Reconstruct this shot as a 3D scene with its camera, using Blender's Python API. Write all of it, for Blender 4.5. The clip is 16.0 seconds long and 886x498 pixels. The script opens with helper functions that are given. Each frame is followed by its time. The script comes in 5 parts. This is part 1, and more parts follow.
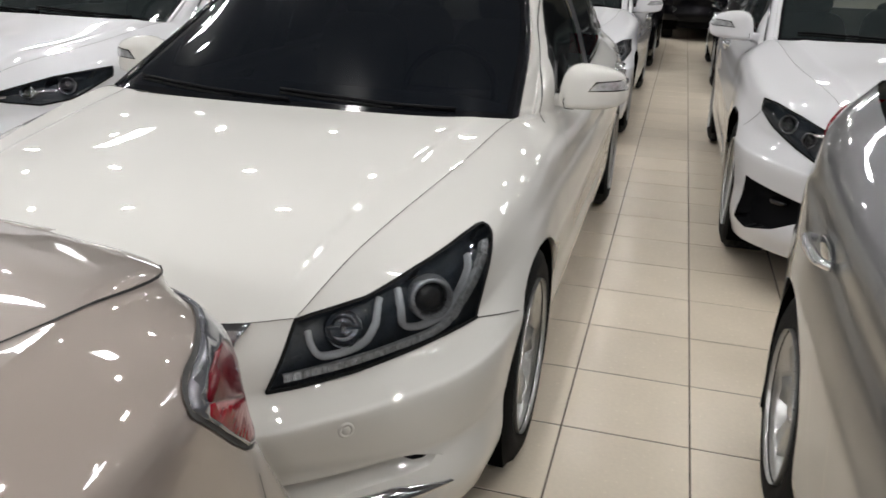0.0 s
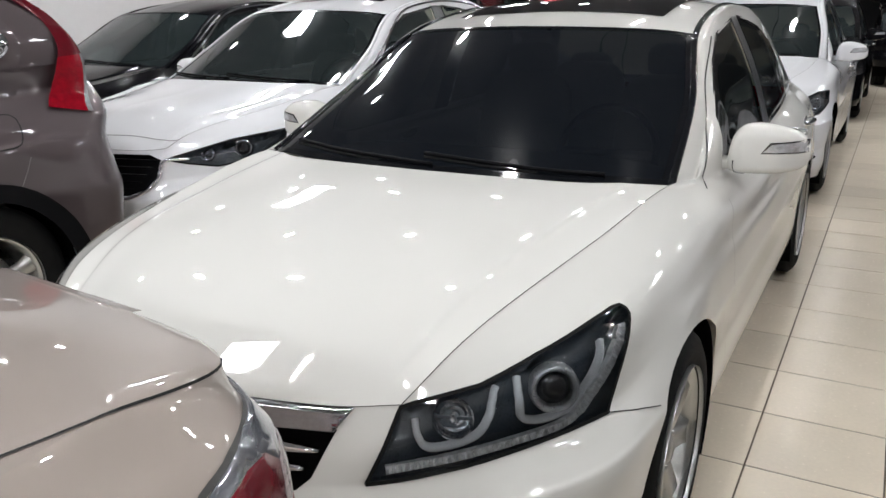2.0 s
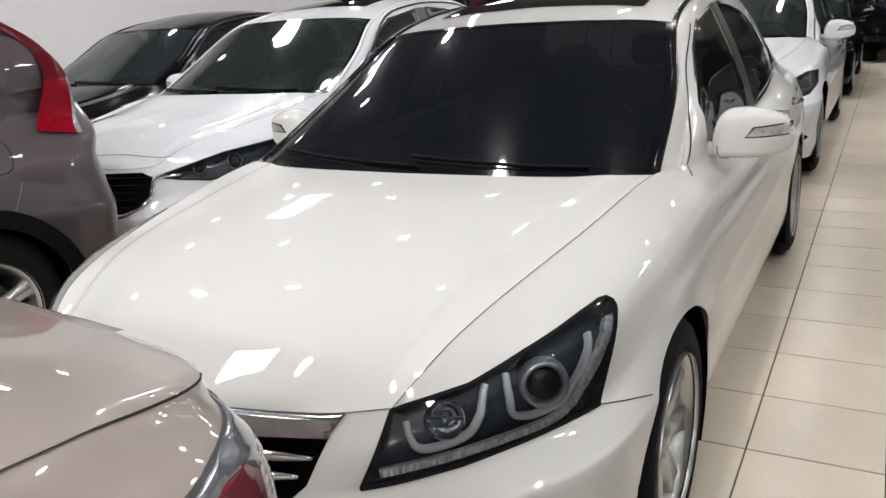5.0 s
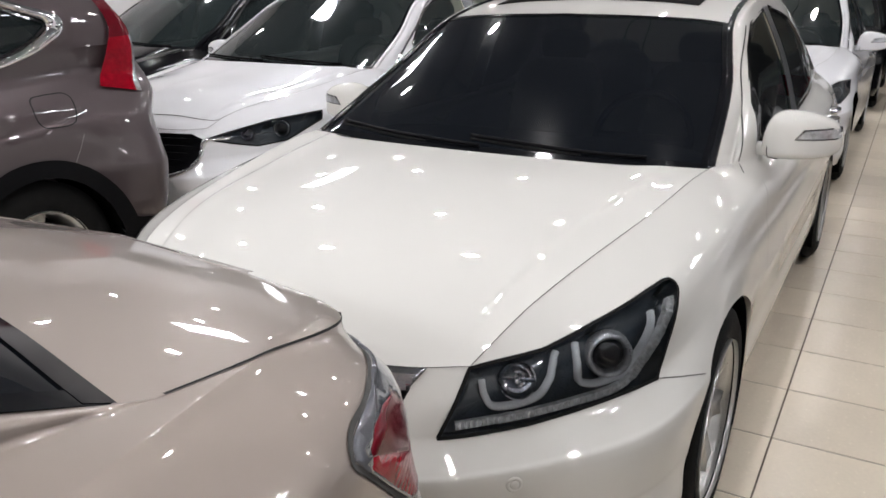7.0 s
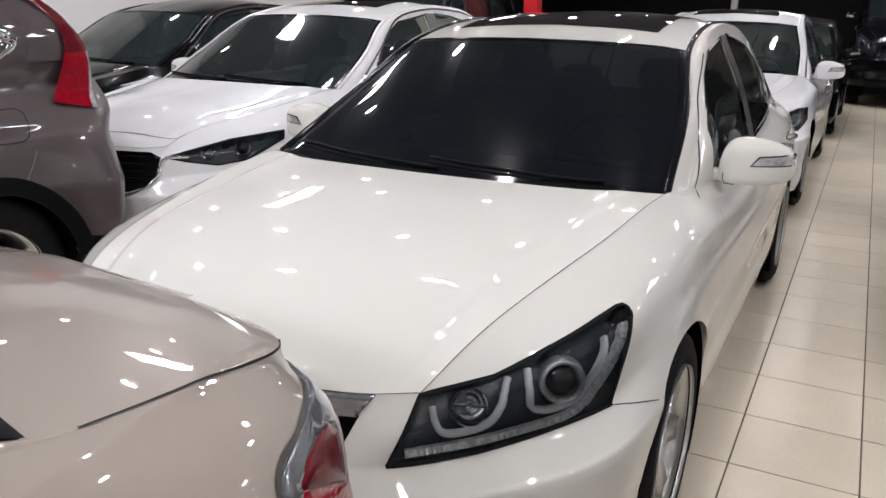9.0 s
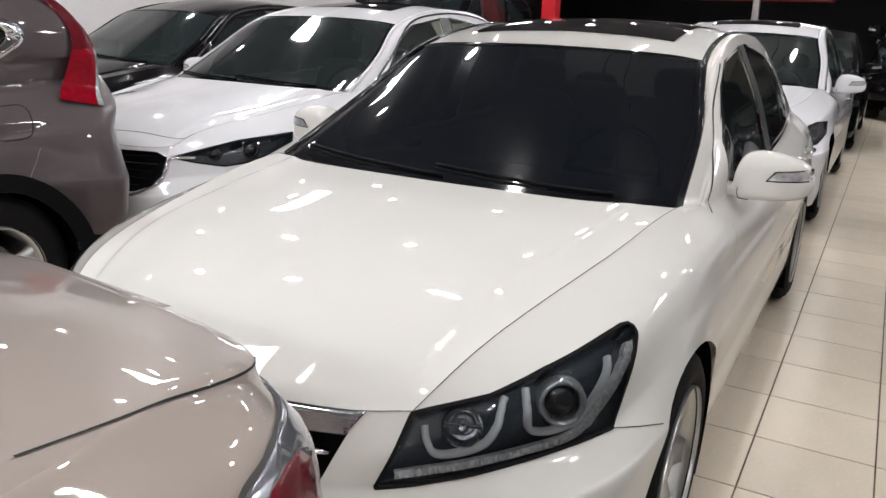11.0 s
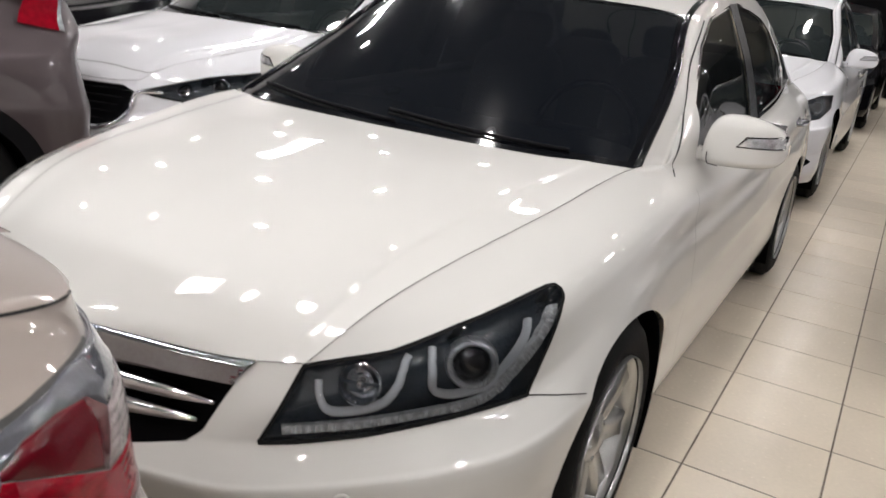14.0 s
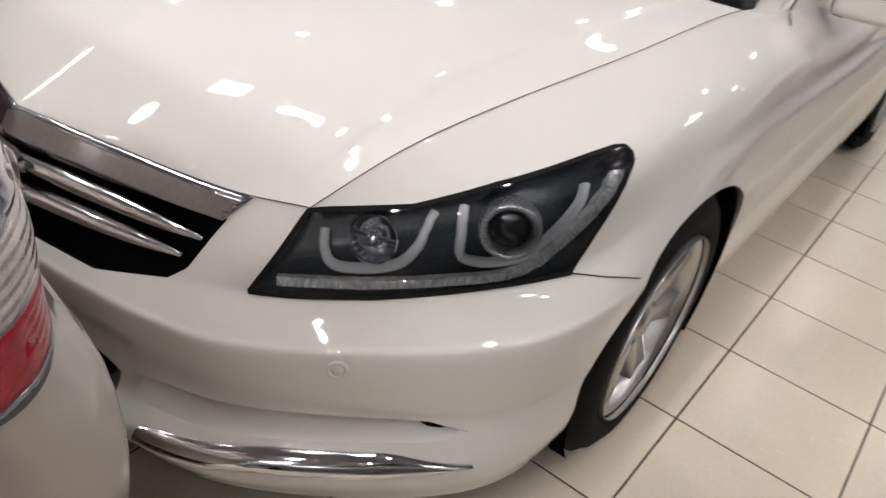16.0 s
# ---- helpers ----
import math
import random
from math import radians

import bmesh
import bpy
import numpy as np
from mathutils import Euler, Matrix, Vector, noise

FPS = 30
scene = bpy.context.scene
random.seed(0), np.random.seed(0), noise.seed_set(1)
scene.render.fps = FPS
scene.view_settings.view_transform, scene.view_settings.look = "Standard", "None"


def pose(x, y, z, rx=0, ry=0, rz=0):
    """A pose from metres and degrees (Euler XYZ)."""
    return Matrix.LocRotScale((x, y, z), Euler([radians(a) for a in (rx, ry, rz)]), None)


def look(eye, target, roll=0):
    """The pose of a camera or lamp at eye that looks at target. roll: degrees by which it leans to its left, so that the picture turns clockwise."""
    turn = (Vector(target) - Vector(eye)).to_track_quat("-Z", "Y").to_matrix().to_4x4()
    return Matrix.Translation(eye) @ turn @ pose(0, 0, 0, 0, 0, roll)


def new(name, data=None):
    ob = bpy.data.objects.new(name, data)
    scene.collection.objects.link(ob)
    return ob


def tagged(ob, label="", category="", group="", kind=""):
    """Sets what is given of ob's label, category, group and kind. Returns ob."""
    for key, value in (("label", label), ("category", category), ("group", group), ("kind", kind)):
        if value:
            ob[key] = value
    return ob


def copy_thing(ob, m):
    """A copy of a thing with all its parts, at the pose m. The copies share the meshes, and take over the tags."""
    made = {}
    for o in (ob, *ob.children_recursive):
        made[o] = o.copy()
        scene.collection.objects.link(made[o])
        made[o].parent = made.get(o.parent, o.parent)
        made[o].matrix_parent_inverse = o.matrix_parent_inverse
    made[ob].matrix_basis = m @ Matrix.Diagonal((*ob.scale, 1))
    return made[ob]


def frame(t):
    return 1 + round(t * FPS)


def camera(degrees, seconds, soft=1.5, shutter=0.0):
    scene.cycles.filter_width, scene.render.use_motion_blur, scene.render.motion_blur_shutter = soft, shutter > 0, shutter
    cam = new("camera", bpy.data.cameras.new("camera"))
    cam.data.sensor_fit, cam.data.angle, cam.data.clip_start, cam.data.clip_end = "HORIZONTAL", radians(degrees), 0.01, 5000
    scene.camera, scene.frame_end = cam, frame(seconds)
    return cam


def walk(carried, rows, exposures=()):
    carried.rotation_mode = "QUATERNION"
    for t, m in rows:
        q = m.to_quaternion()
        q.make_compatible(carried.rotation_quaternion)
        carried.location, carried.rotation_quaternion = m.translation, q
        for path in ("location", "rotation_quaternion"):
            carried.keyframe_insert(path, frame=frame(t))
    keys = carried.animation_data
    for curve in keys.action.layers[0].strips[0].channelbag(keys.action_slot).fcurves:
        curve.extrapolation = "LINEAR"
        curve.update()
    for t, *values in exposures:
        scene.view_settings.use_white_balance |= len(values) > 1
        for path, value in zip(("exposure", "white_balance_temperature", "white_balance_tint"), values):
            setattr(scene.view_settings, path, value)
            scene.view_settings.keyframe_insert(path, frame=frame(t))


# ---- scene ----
cam = camera(58.3, 16.0, soft=1.5, shutter=0.4)
PATH = [
    (0, (0.209, -2.645, 1.407), (-0.294, -0.836, 0.718), 1.8),
    (0.5, (0.174, -2.564, 1.412), (-0.457, -0.795, 0.724), 0.8),
    (1, (0.212, -2.466, 1.418), (-0.598, -0.763, 0.752), -0.6),
    (1.5, (0.246, -2.436, 1.414), (-0.644, -0.753, 0.801), -0.3),
    (2, (0.27, -2.449, 1.418), (-0.671, -0.779, 0.848), -0.8),
    (2.5, (0.26, -2.473, 1.419), (-0.704, -0.813, 0.861), -0.3),
    (3, (0.272, -2.457, 1.425), (-0.659, -0.783, 0.848), -1.0),
    (5.5, (0.314, -2.436, 1.421), (-0.641, -0.777, 0.842), -4.4),
    (6, (0.278, -2.47, 1.417), (-0.684, -0.828, 0.803), -3.9),
    (6.5, (0.228, -2.565, 1.432), (-0.72, -0.92, 0.805), -2.3),
    (7, (0.22, -2.617, 1.43), (-0.731, -0.965, 0.824), -0.1),
    (7.5, (0.214, -2.605, 1.438), (-0.804, -0.97, 0.901), 0.7),
    (8, (0.234, -2.586, 1.427), (-0.73, -0.917, 0.892), 0.9),
    (8.5, (0.24, -2.581, 1.431), (-0.65, -0.878, 0.875), 1.0),
    (11, (0.235, -2.503, 1.427), (-0.686, -0.813, 0.882), 2.2),
    (11.5, (0.271, -2.411, 1.421), (-0.697, -0.739, 0.904), 2.2),
    (12, (0.317, -2.386, 1.413), (-0.681, -0.738, 0.879), -0.3),
    (12.5, (0.335, -2.363, 1.412), (-0.638, -0.707, 0.855), -1.2),
    (13, (0.344, -2.374, 1.416), (-0.625, -0.717, 0.851), -0.2),
    (13.5, (0.346, -2.364, 1.407), (-0.63, -0.715, 0.835), 2.0),
    (14, (0.351, -2.311, 1.382), (-0.57, -0.656, 0.739), 5.4),
    (14.5, (0.387, -2.291, 1.372), (-0.469, -0.639, 0.639), 11.4),
    (15, (0.389, -2.287, 1.363), (-0.437, -0.64, 0.585), 14.4),
    (15.5, (0.323, -2.202, 1.337), (-0.478, -0.623, 0.406), 11.6),
    (16, (0.24, -2.067, 1.317), (-0.645, -0.617, 0.261), 11.5),
]

walk(cam, [(t, look(eye, aim, roll)) for t, eye, aim, roll in PATH],
     exposures=((0, 0, 6450, 8.5), (1, .02, 6350, 8), (2, .14, 6250, 8), (3, .18, 6300, 8.5), (5.5, .17, 6350, 10), (8.5, .11, 6350, 11.5),
                (11, .14, 6400, 11), (13.5, .18, 6450, 11), (14, .17, 6500, 11.5), (15, .17, 6550, 12), (16, .15, 6600, 12.5)))

# world: a lit hall at night, next to nothing from outside
world = bpy.data.worlds.new("night")
scene.world = world
world.use_nodes = True
world.node_tree.nodes["Background"].inputs[0].default_value = (0.02, 0.025, 0.035, 1)
world.node_tree.nodes["Background"].inputs[1].default_value = 0.3
scene.view_settings.exposure = 0.0
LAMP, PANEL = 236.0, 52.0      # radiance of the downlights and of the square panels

# ---- materials ----
def mat(name, base, rough=0.5, metal=0.0, coat=0.0, vary=0.0, scale=8.0, bump=0.0, bump_scale=200.0, spec=0.5, emit=0.0):
    """A surface with two scales of colour variation and a fine relief."""
    m = bpy.data.materials.new(name)
    m.use_nodes = True
    nt = m.node_tree
    b = nt.nodes["Principled BSDF"]
    b.inputs["Base Color"].default_value = (*base, 1)
    b.inputs["Roughness"].default_value = rough
    b.inputs["Metallic"].default_value = metal
    b.inputs["Coat Weight"].default_value = coat
    b.inputs["Coat Roughness"].default_value = 0.02
    b.inputs["Specular IOR Level"].default_value = spec
    if emit:
        b.inputs["Emission Color"].default_value = (*base, 1)
        b.inputs["Emission Strength"].default_value = emit
    co = nt.nodes.new("ShaderNodeTexCoord")
    if vary:
        big, small = nt.nodes.new("ShaderNodeTexNoise"), nt.nodes.new("ShaderNodeTexNoise")
        big.inputs["Scale"].default_value, small.inputs["Scale"].default_value = scale, scale * 14
        for n in (big, small):
            nt.links.new(co.outputs["Object"], n.inputs["Vector"])
            n.inputs["Detail"].default_value = 4
        add = nt.nodes.new("ShaderNodeMath")
        add.operation = "ADD"
        nt.links.new(big.outputs["Fac"], add.inputs[0])
        nt.links.new(small.outputs["Fac"], add.inputs[1])
        ramp = nt.nodes.new("ShaderNodeMapRange")
        ramp.inputs[1].default_value, ramp.inputs[2].default_value = 0.6, 1.4
        ramp.inputs[3].default_value, ramp.inputs[4].default_value = 1 - vary, 1 + vary
        nt.links.new(add.outputs[0], ramp.inputs[0])
        mul = nt.nodes.new("ShaderNodeVectorMath")
        mul.operation = "SCALE"
        mul.inputs[0].default_value = base
        nt.links.new(ramp.outputs[0], mul.inputs["Scale"])
        nt.links.new(mul.outputs[0], b.inputs["Base Color"])
        rr = nt.nodes.new("ShaderNodeMapRange")
        rr.inputs[1].default_value, rr.inputs[2].default_value = 0.3, 0.7
        rr.inputs[3].default_value, rr.inputs[4].default_value = rough * 0.85, min(1, rough * 1.15)
        nt.links.new(small.outputs["Fac"], rr.inputs[0])
        nt.links.new(rr.outputs[0], b.inputs["Roughness"])
    if bump:
        n = nt.nodes.new("ShaderNodeTexNoise")
        n.inputs["Scale"].default_value = bump_scale
        nt.links.new(co.outputs["Object"], n.inputs["Vector"])
        bp = nt.nodes.new("ShaderNodeBump")
        bp.inputs["Strength"].default_value, bp.inputs["Distance"].default_value = bump, 0.002
        nt.links.new(n.outputs["Fac"], bp.inputs["Height"])
        nt.links.new(bp.outputs[0], b.inputs["Normal"])
    return m


def glass(name, tint, clear, rough=0.0, body=(0.010, 0.012, 0.015), dust=0.0):
    """A thin tinted pane: what passes straight through takes the tint, the rest is a mirror by Fresnel."""
    m = bpy.data.materials.new(name)
    m.use_nodes = True
    nt = m.node_tree
    nt.nodes.remove(nt.nodes["Principled BSDF"])
    out = nt.nodes["Material Output"]
    tr, gl, di = nt.nodes.new("ShaderNodeBsdfTransparent"), nt.nodes.new("ShaderNodeBsdfGlossy"), nt.nodes.new("ShaderNodeBsdfDiffuse")
    tr.inputs[0].default_value = (*tint, 1)
    di.inputs[0].default_value = (*body, 1)
    gl.inputs["Roughness"].default_value = rough
    fr = nt.nodes.new("ShaderNodeFresnel")
    fr.inputs[0].default_value = 1.5
    inner, mix = nt.nodes.new("ShaderNodeMixShader"), nt.nodes.new("ShaderNodeMixShader")
    inner.inputs[0].default_value = clear
    nt.links.new(di.outputs[0], inner.inputs[1])
    nt.links.new(tr.outputs[0], inner.inputs[2])
    shine = gl
    if dust:
        # a film of dust spreads part of the mirror image, standing in for lamp bloom
        soft, shine = nt.nodes.new("ShaderNodeBsdfGlossy"), nt.nodes.new("ShaderNodeMixShader")
        soft.inputs["Roughness"].default_value = 0.2
        noise, co = nt.nodes.new("ShaderNodeTexNoise"), nt.nodes.new("ShaderNodeTexCoord")
        noise.inputs["Scale"].default_value = 3.0
        nt.links.new(co.outputs["Object"], noise.inputs["Vector"])
        amount = nt.nodes.new("ShaderNodeMath")
        amount.operation = "MULTIPLY"
        amount.inputs[1].default_value = dust * 2
        nt.links.new(noise.outputs["Fac"], amount.inputs[0])
        nt.links.new(amount.outputs[0], shine.inputs[0])
        nt.links.new(gl.outputs[0], shine.inputs[1])
        nt.links.new(soft.outputs[0], shine.inputs[2])
    nt.links.new(fr.outputs[0], mix.inputs[0])
    nt.links.new(inner.outputs[0], mix.inputs[1])
    nt.links.new(shine.outputs[0], mix.inputs[2])
    nt.links.new(mix.outputs[0], out.inputs[0])
    return m


PEARL = mat("pearl white paint", (0.66, 0.648, 0.615), 0.55, 0.0, 1.0)
WHITE = mat("solid white paint", (0.70, 0.70, 0.725), 0.5, 0.0, 1.0)
GOLD = mat("champagne metallic paint", (0.36, 0.307, 0.275), 0.38, 0.5, 1.0)
BROWN = mat("brown grey metallic paint", (0.078, 0.060, 0.064), 0.4, 0.4, 1.0)
GREY = mat("silver grey metallic paint", (0.14, 0.14, 0.145), 0.3, 0.6, 1.0)
BLACK = mat("black paint", (0.004, 0.004, 0.005), 0.12, 0.0, 0.0, spec=0.12)
CHROME = mat("chrome", (0.75, 0.76, 0.78), 0.08, 1.0, 0, 0.03, 20)
# chrome tinted darker: the dark surroundings it would mirror are put into the colour
DARKCHROME = mat("chrome with dark reflections in the tint", (0.36, 0.365, 0.385), 0.13, 1.0, 0, 0.12, 9, 0.08, 30)
ALLOY = mat("silver alloy", (0.52, 0.52, 0.51), 0.32, 0.85, 0.3, 0.04, 12)
RUBBER = mat("tyre rubber", (0.011, 0.011, 0.011), 0.8, 0, 0, 0.2, 30, 0.3, 300, spec=0.1)
PLASTIC = mat("black plastic", (0.006, 0.006, 0.007), 0.6, 0, 0, 0.15, 30, 0.15, 600, spec=0.06)
LINER = mat("wheel arch felt", (0.004, 0.004, 0.004), 1.0, vary=0.2, scale=20, spec=0.0)
GLOSSBLACK = mat("gloss black trim", (0.006, 0.006, 0.007), 0.15, 0, 0.6, 0.1, 20)
SEAL = mat("black rubber seal", (0.005, 0.0055, 0.007), 0.08, vary=0.1, scale=20, spec=0.3)
ROOFGLASS = mat("black roof glass", (0.006, 0.006, 0.007), 0.02, vary=0.1, scale=6)
PILLAR = mat("satin black pillar", (0.022, 0.022, 0.024), 0.3, vary=0.1, scale=20, spec=0.3)
GAP = mat("panel gap", (0.01, 0.01, 0.01), 0.9, vary=0.1)
TINT = glass("dark tinted glass", (0.05, 0.06, 0.065), 0.75, body=(.018, .024, .034), dust=.07)
SIDETINT = glass("tinted side glass", (0.26, 0.29, 0.29), 0.82, body=(.02, .025, .03), dust=.05)
LIGHTTINT = glass("light tinted glass", (0.40, 0.47, 0.47), 0.7, body=(.05, .066, .068), dust=.05)
CLEAR = glass("clear lamp lens", (0.93, 0.95, 0.97), 0.99)
HOUSING = mat("dark lamp housing", (0.046, 0.056, 0.068), 0.3, 0, 0.3, 0.3, 25)
GUIDE = mat("grey light guide", (0.80, 0.81, 0.83), 0.22, 0, 0.7, 0.08, 60)
CRYSTAL = mat("faceted reflector", (0.97, 0.975, 0.98), 0.10, 0.3, 1.0, 0.5, 70, 1.0, 110)
BOWL = mat("bowl reflector", (0.80, 0.81, 0.83), 0.12, 1.0, 0, 0.15, 40, 0.25, 90)
REDLENS = mat("red lamp lens", (0.25, 0.002, 0.011), 0.14, 0.0, 0.15, 0.35, 45, spec=0.25)
DARKRED = mat("dark red lamp lens", (0.11, 0.003, 0.009), 0.2, 0, 0.15, 0.2, 30, spec=0.2)
PINKLENS = mat("smoky lamp lens", (0.16, 0.165, 0.185), 0.14, 0.45, 0.8, 0.12, 14)
LENSGREY = mat("clear faceted lens", (0.55, 0.56, 0.58), 0.16, 0.55, 0.5, 0.6, 45, 0.6, 90, spec=0.3)
RIBBED = mat("ribbed clear lamp lens", (0.46, 0.40, 0.40), 0.14, 0.35, 0.6, 0.35, 40)
SOFTSEAM = mat("narrow panel seam", (0.20, 0.195, 0.185), 0.8, vary=0.1)
SEAM = mat("shaded panel seam", (0.07, 0.068, 0.065), 0.8, vary=0.1)
CABIN = mat("dark cabin cloth", (0.03, 0.03, 0.032), 0.8, 0, 0, 0.2, 25, 0.2, 400)
BEIGE = mat("beige cabin trim", (0.36, 0.33, 0.28), 0.7, 0, 0, 0.1, 25, 0.2, 400)
GROUT = mat("brown grout", (0.12, 0.092, 0.068), 0.85, vary=0.25, scale=6)
PLASTER = mat("white wall plaster", (0.78, 0.75, 0.75), 0.75, vary=0.03, scale=1.5, bump=0.1, bump_scale=60)
CEILING = mat("dark ceiling plaster", (0.15, 0.15, 0.16), 0.8, vary=0.03, scale=1.5)
DARKWALL = mat("dark wall", (0.006, 0.006, 0.0075), 0.5, vary=0.3, scale=2, spec=0.15)
REDPAINT = mat("red painted steel", (0.55, 0.012, 0.02), 0.35, vary=0.05)
STEEL = mat("brushed steel", (0.5, 0.5, 0.5), 0.3, 1.0, vary=0.05)
TRIMGREY = mat("pale grey plastic", (0.30, 0.29, 0.27), 0.6, vary=0.1, scale=20)
SIGN = mat("white sign board", (0.8, 0.78, 0.78), 0.5, vary=0.03)
SATIN = mat("satin silver lamp trim", (0.62, 0.63, 0.65), 0.28, 0.75, 0.3, 0.06, 30)


def add_ribs(m, scale, strength):
    """Fine moulded ribs, one above the other."""
    nt = m.node_tree
    wave, co, bp = nt.nodes.new("ShaderNodeTexWave"), nt.nodes.new("ShaderNodeTexCoord"), nt.nodes.new("ShaderNodeBump")
    wave.bands_direction = "Z"
    wave.inputs["Scale"].default_value, wave.inputs["Distortion"].default_value = scale, 0.4
    bp.inputs["Strength"].default_value, bp.inputs["Distance"].default_value = strength, 0.003
    nt.links.new(co.outputs["Object"], wave.inputs["Vector"])
    nt.links.new(wave.outputs["Fac"], bp.inputs["Height"])
    nt.links.new(bp.outputs[0], nt.nodes["Principled BSDF"].inputs["Normal"])


add_ribs(RIBBED, 26, 0.8)
add_ribs(REDLENS, 30, 0.12)


def tile_material():
    m = mat("glazed beige floor tile", (0.81, 0.715, 0.58), 0.24, 0, 0, 0.05, 5.0, 0.03, 25, spec=0.4)
    nt = m.node_tree
    b = nt.nodes["Principled BSDF"]
    info, hsv = nt.nodes.new("ShaderNodeObjectInfo"), nt.nodes.new("ShaderNodeHueSaturation")
    rng = nt.nodes.new("ShaderNodeMapRange")
    rng.inputs[3].default_value, rng.inputs[4].default_value = 0.95, 1.04
    nt.links.new(info.outputs["Random"], rng.inputs[0])
    nt.links.new(rng.outputs[0], hsv.inputs["Value"])
    old = b.inputs["Base Color"].links[0].from_socket
    nt.links.new(old, hsv.inputs["Color"])
    nt.links.new(hsv.outputs[0], b.inputs["Base Color"])
    return m


TILE = tile_material()


def lamp_material(name, color, strength):
    m = bpy.data.materials.new(name)
    m.use_nodes = True
    nt = m.node_tree
    nt.nodes.remove(nt.nodes["Principled BSDF"])
    e = nt.nodes.new("ShaderNodeEmission")
    e.inputs[0].default_value, e.inputs[1].default_value = (*color, 1), strength
    nt.links.new(e.outputs[0], nt.nodes["Material Output"].inputs[0])
    return m


SPOTGLOW = lamp_material("downlight glow", (1.0, 0.965, 0.94), LAMP)
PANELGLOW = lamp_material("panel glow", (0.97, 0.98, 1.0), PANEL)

# ---- building tools ----
def part(name, bm, material, parent=None, label="", smooth=True, at=None):
    """Links a bmesh (or a mesh that is shared) as one object under a thing or a part."""
    if isinstance(bm, bmesh.types.BMesh):
        me = bpy.data.meshes.new(name)
        for f in bm.faces:
            f.smooth = smooth
        bm.to_mesh(me)
        bm.free()
        me.materials.append(material)
    else:
        me = bm
    ob = new(name, me)
    if parent is not None:
        ob.parent = parent
    if at is not None:
        ob.matrix_basis = at
    if label:
        ob["label"] = label
    return ob


def bez(pts, n):
    """A smooth line through pts, n samples a stretch, whose bends follow the spacing of the points."""
    p = np.array(pts, float)
    p = np.vstack([2 * p[0] - p[1], p, 2 * p[-1] - p[-2]])
    gap = np.maximum(np.linalg.norm(np.diff(p, axis=0), axis=1), 1e-4) ** 0.5
    out = []
    for i in range(1, len(p) - 2):
        a, b, c, d = p[i - 1:i + 3]
        ta, tb, tc = gap[i - 1:i + 2]
        m1 = tb * ((b - a) / ta - (c - a) / (ta + tb) + (c - b) / tb)
        m2 = tb * ((c - b) / tb - (d - b) / (tb + tc) + (d - c) / tc)
        for k in range(n):
            t = k / n
            out.append((2 * t ** 3 - 3 * t * t + 1) * b + (t ** 3 - 2 * t * t + t) * m1 + (3 * t * t - 2 * t ** 3) * c + (t ** 3 - t * t) * m2)
    out.append(p[-2])
    return np.array(out)


def crisp(pts, n, at=2):
    """Like bez, with a sharp corner at one of the points."""
    return np.vstack([bez(pts[:at + 1], n), bez(pts[at:], n)[1:]])


def loft(curves, nu, nv):
    """A grid of places through feature curves that have the same number of stations."""
    rows = [bez(c, nu) if nu else np.array(c, float) for c in curves]
    cols = [bez([r[i] for r in rows], nv) for i in range(len(rows[0]))]
    return np.array(cols)


def sheet(bm, grid, flip=False, mirror=True):
    for s in ((1, -1) if mirror else (1,)):
        vs = [[bm.verts.new((s * p[0], p[1], p[2])) for p in row] for row in grid]
        for i in range(len(vs) - 1):
            for j in range(len(vs[0]) - 1):
                q = [vs[i][j], vs[i + 1][j], vs[i + 1][j + 1], vs[i][j + 1]]
                if flip != (s < 0):
                    q.reverse()
                try:
                    bm.faces.new(q)
                except ValueError:
                    pass


def weld(bm, d=0.0004):
    bmesh.ops.remove_doubles(bm, verts=bm.verts, dist=d)
    bmesh.ops.dissolve_degenerate(bm, dist=0.0002, edges=bm.edges)
    bm.normal_update()
    return bm


def cut_all(bm, polys, way):
    """Cuts several convex outlines that touch one another. Returns the faces inside any of them."""
    for poly in polys:
        cut(bm, poly, way)
    found = {f for poly in polys for f in cut(bm, poly, way)}
    return [f for f in found if f.is_valid]


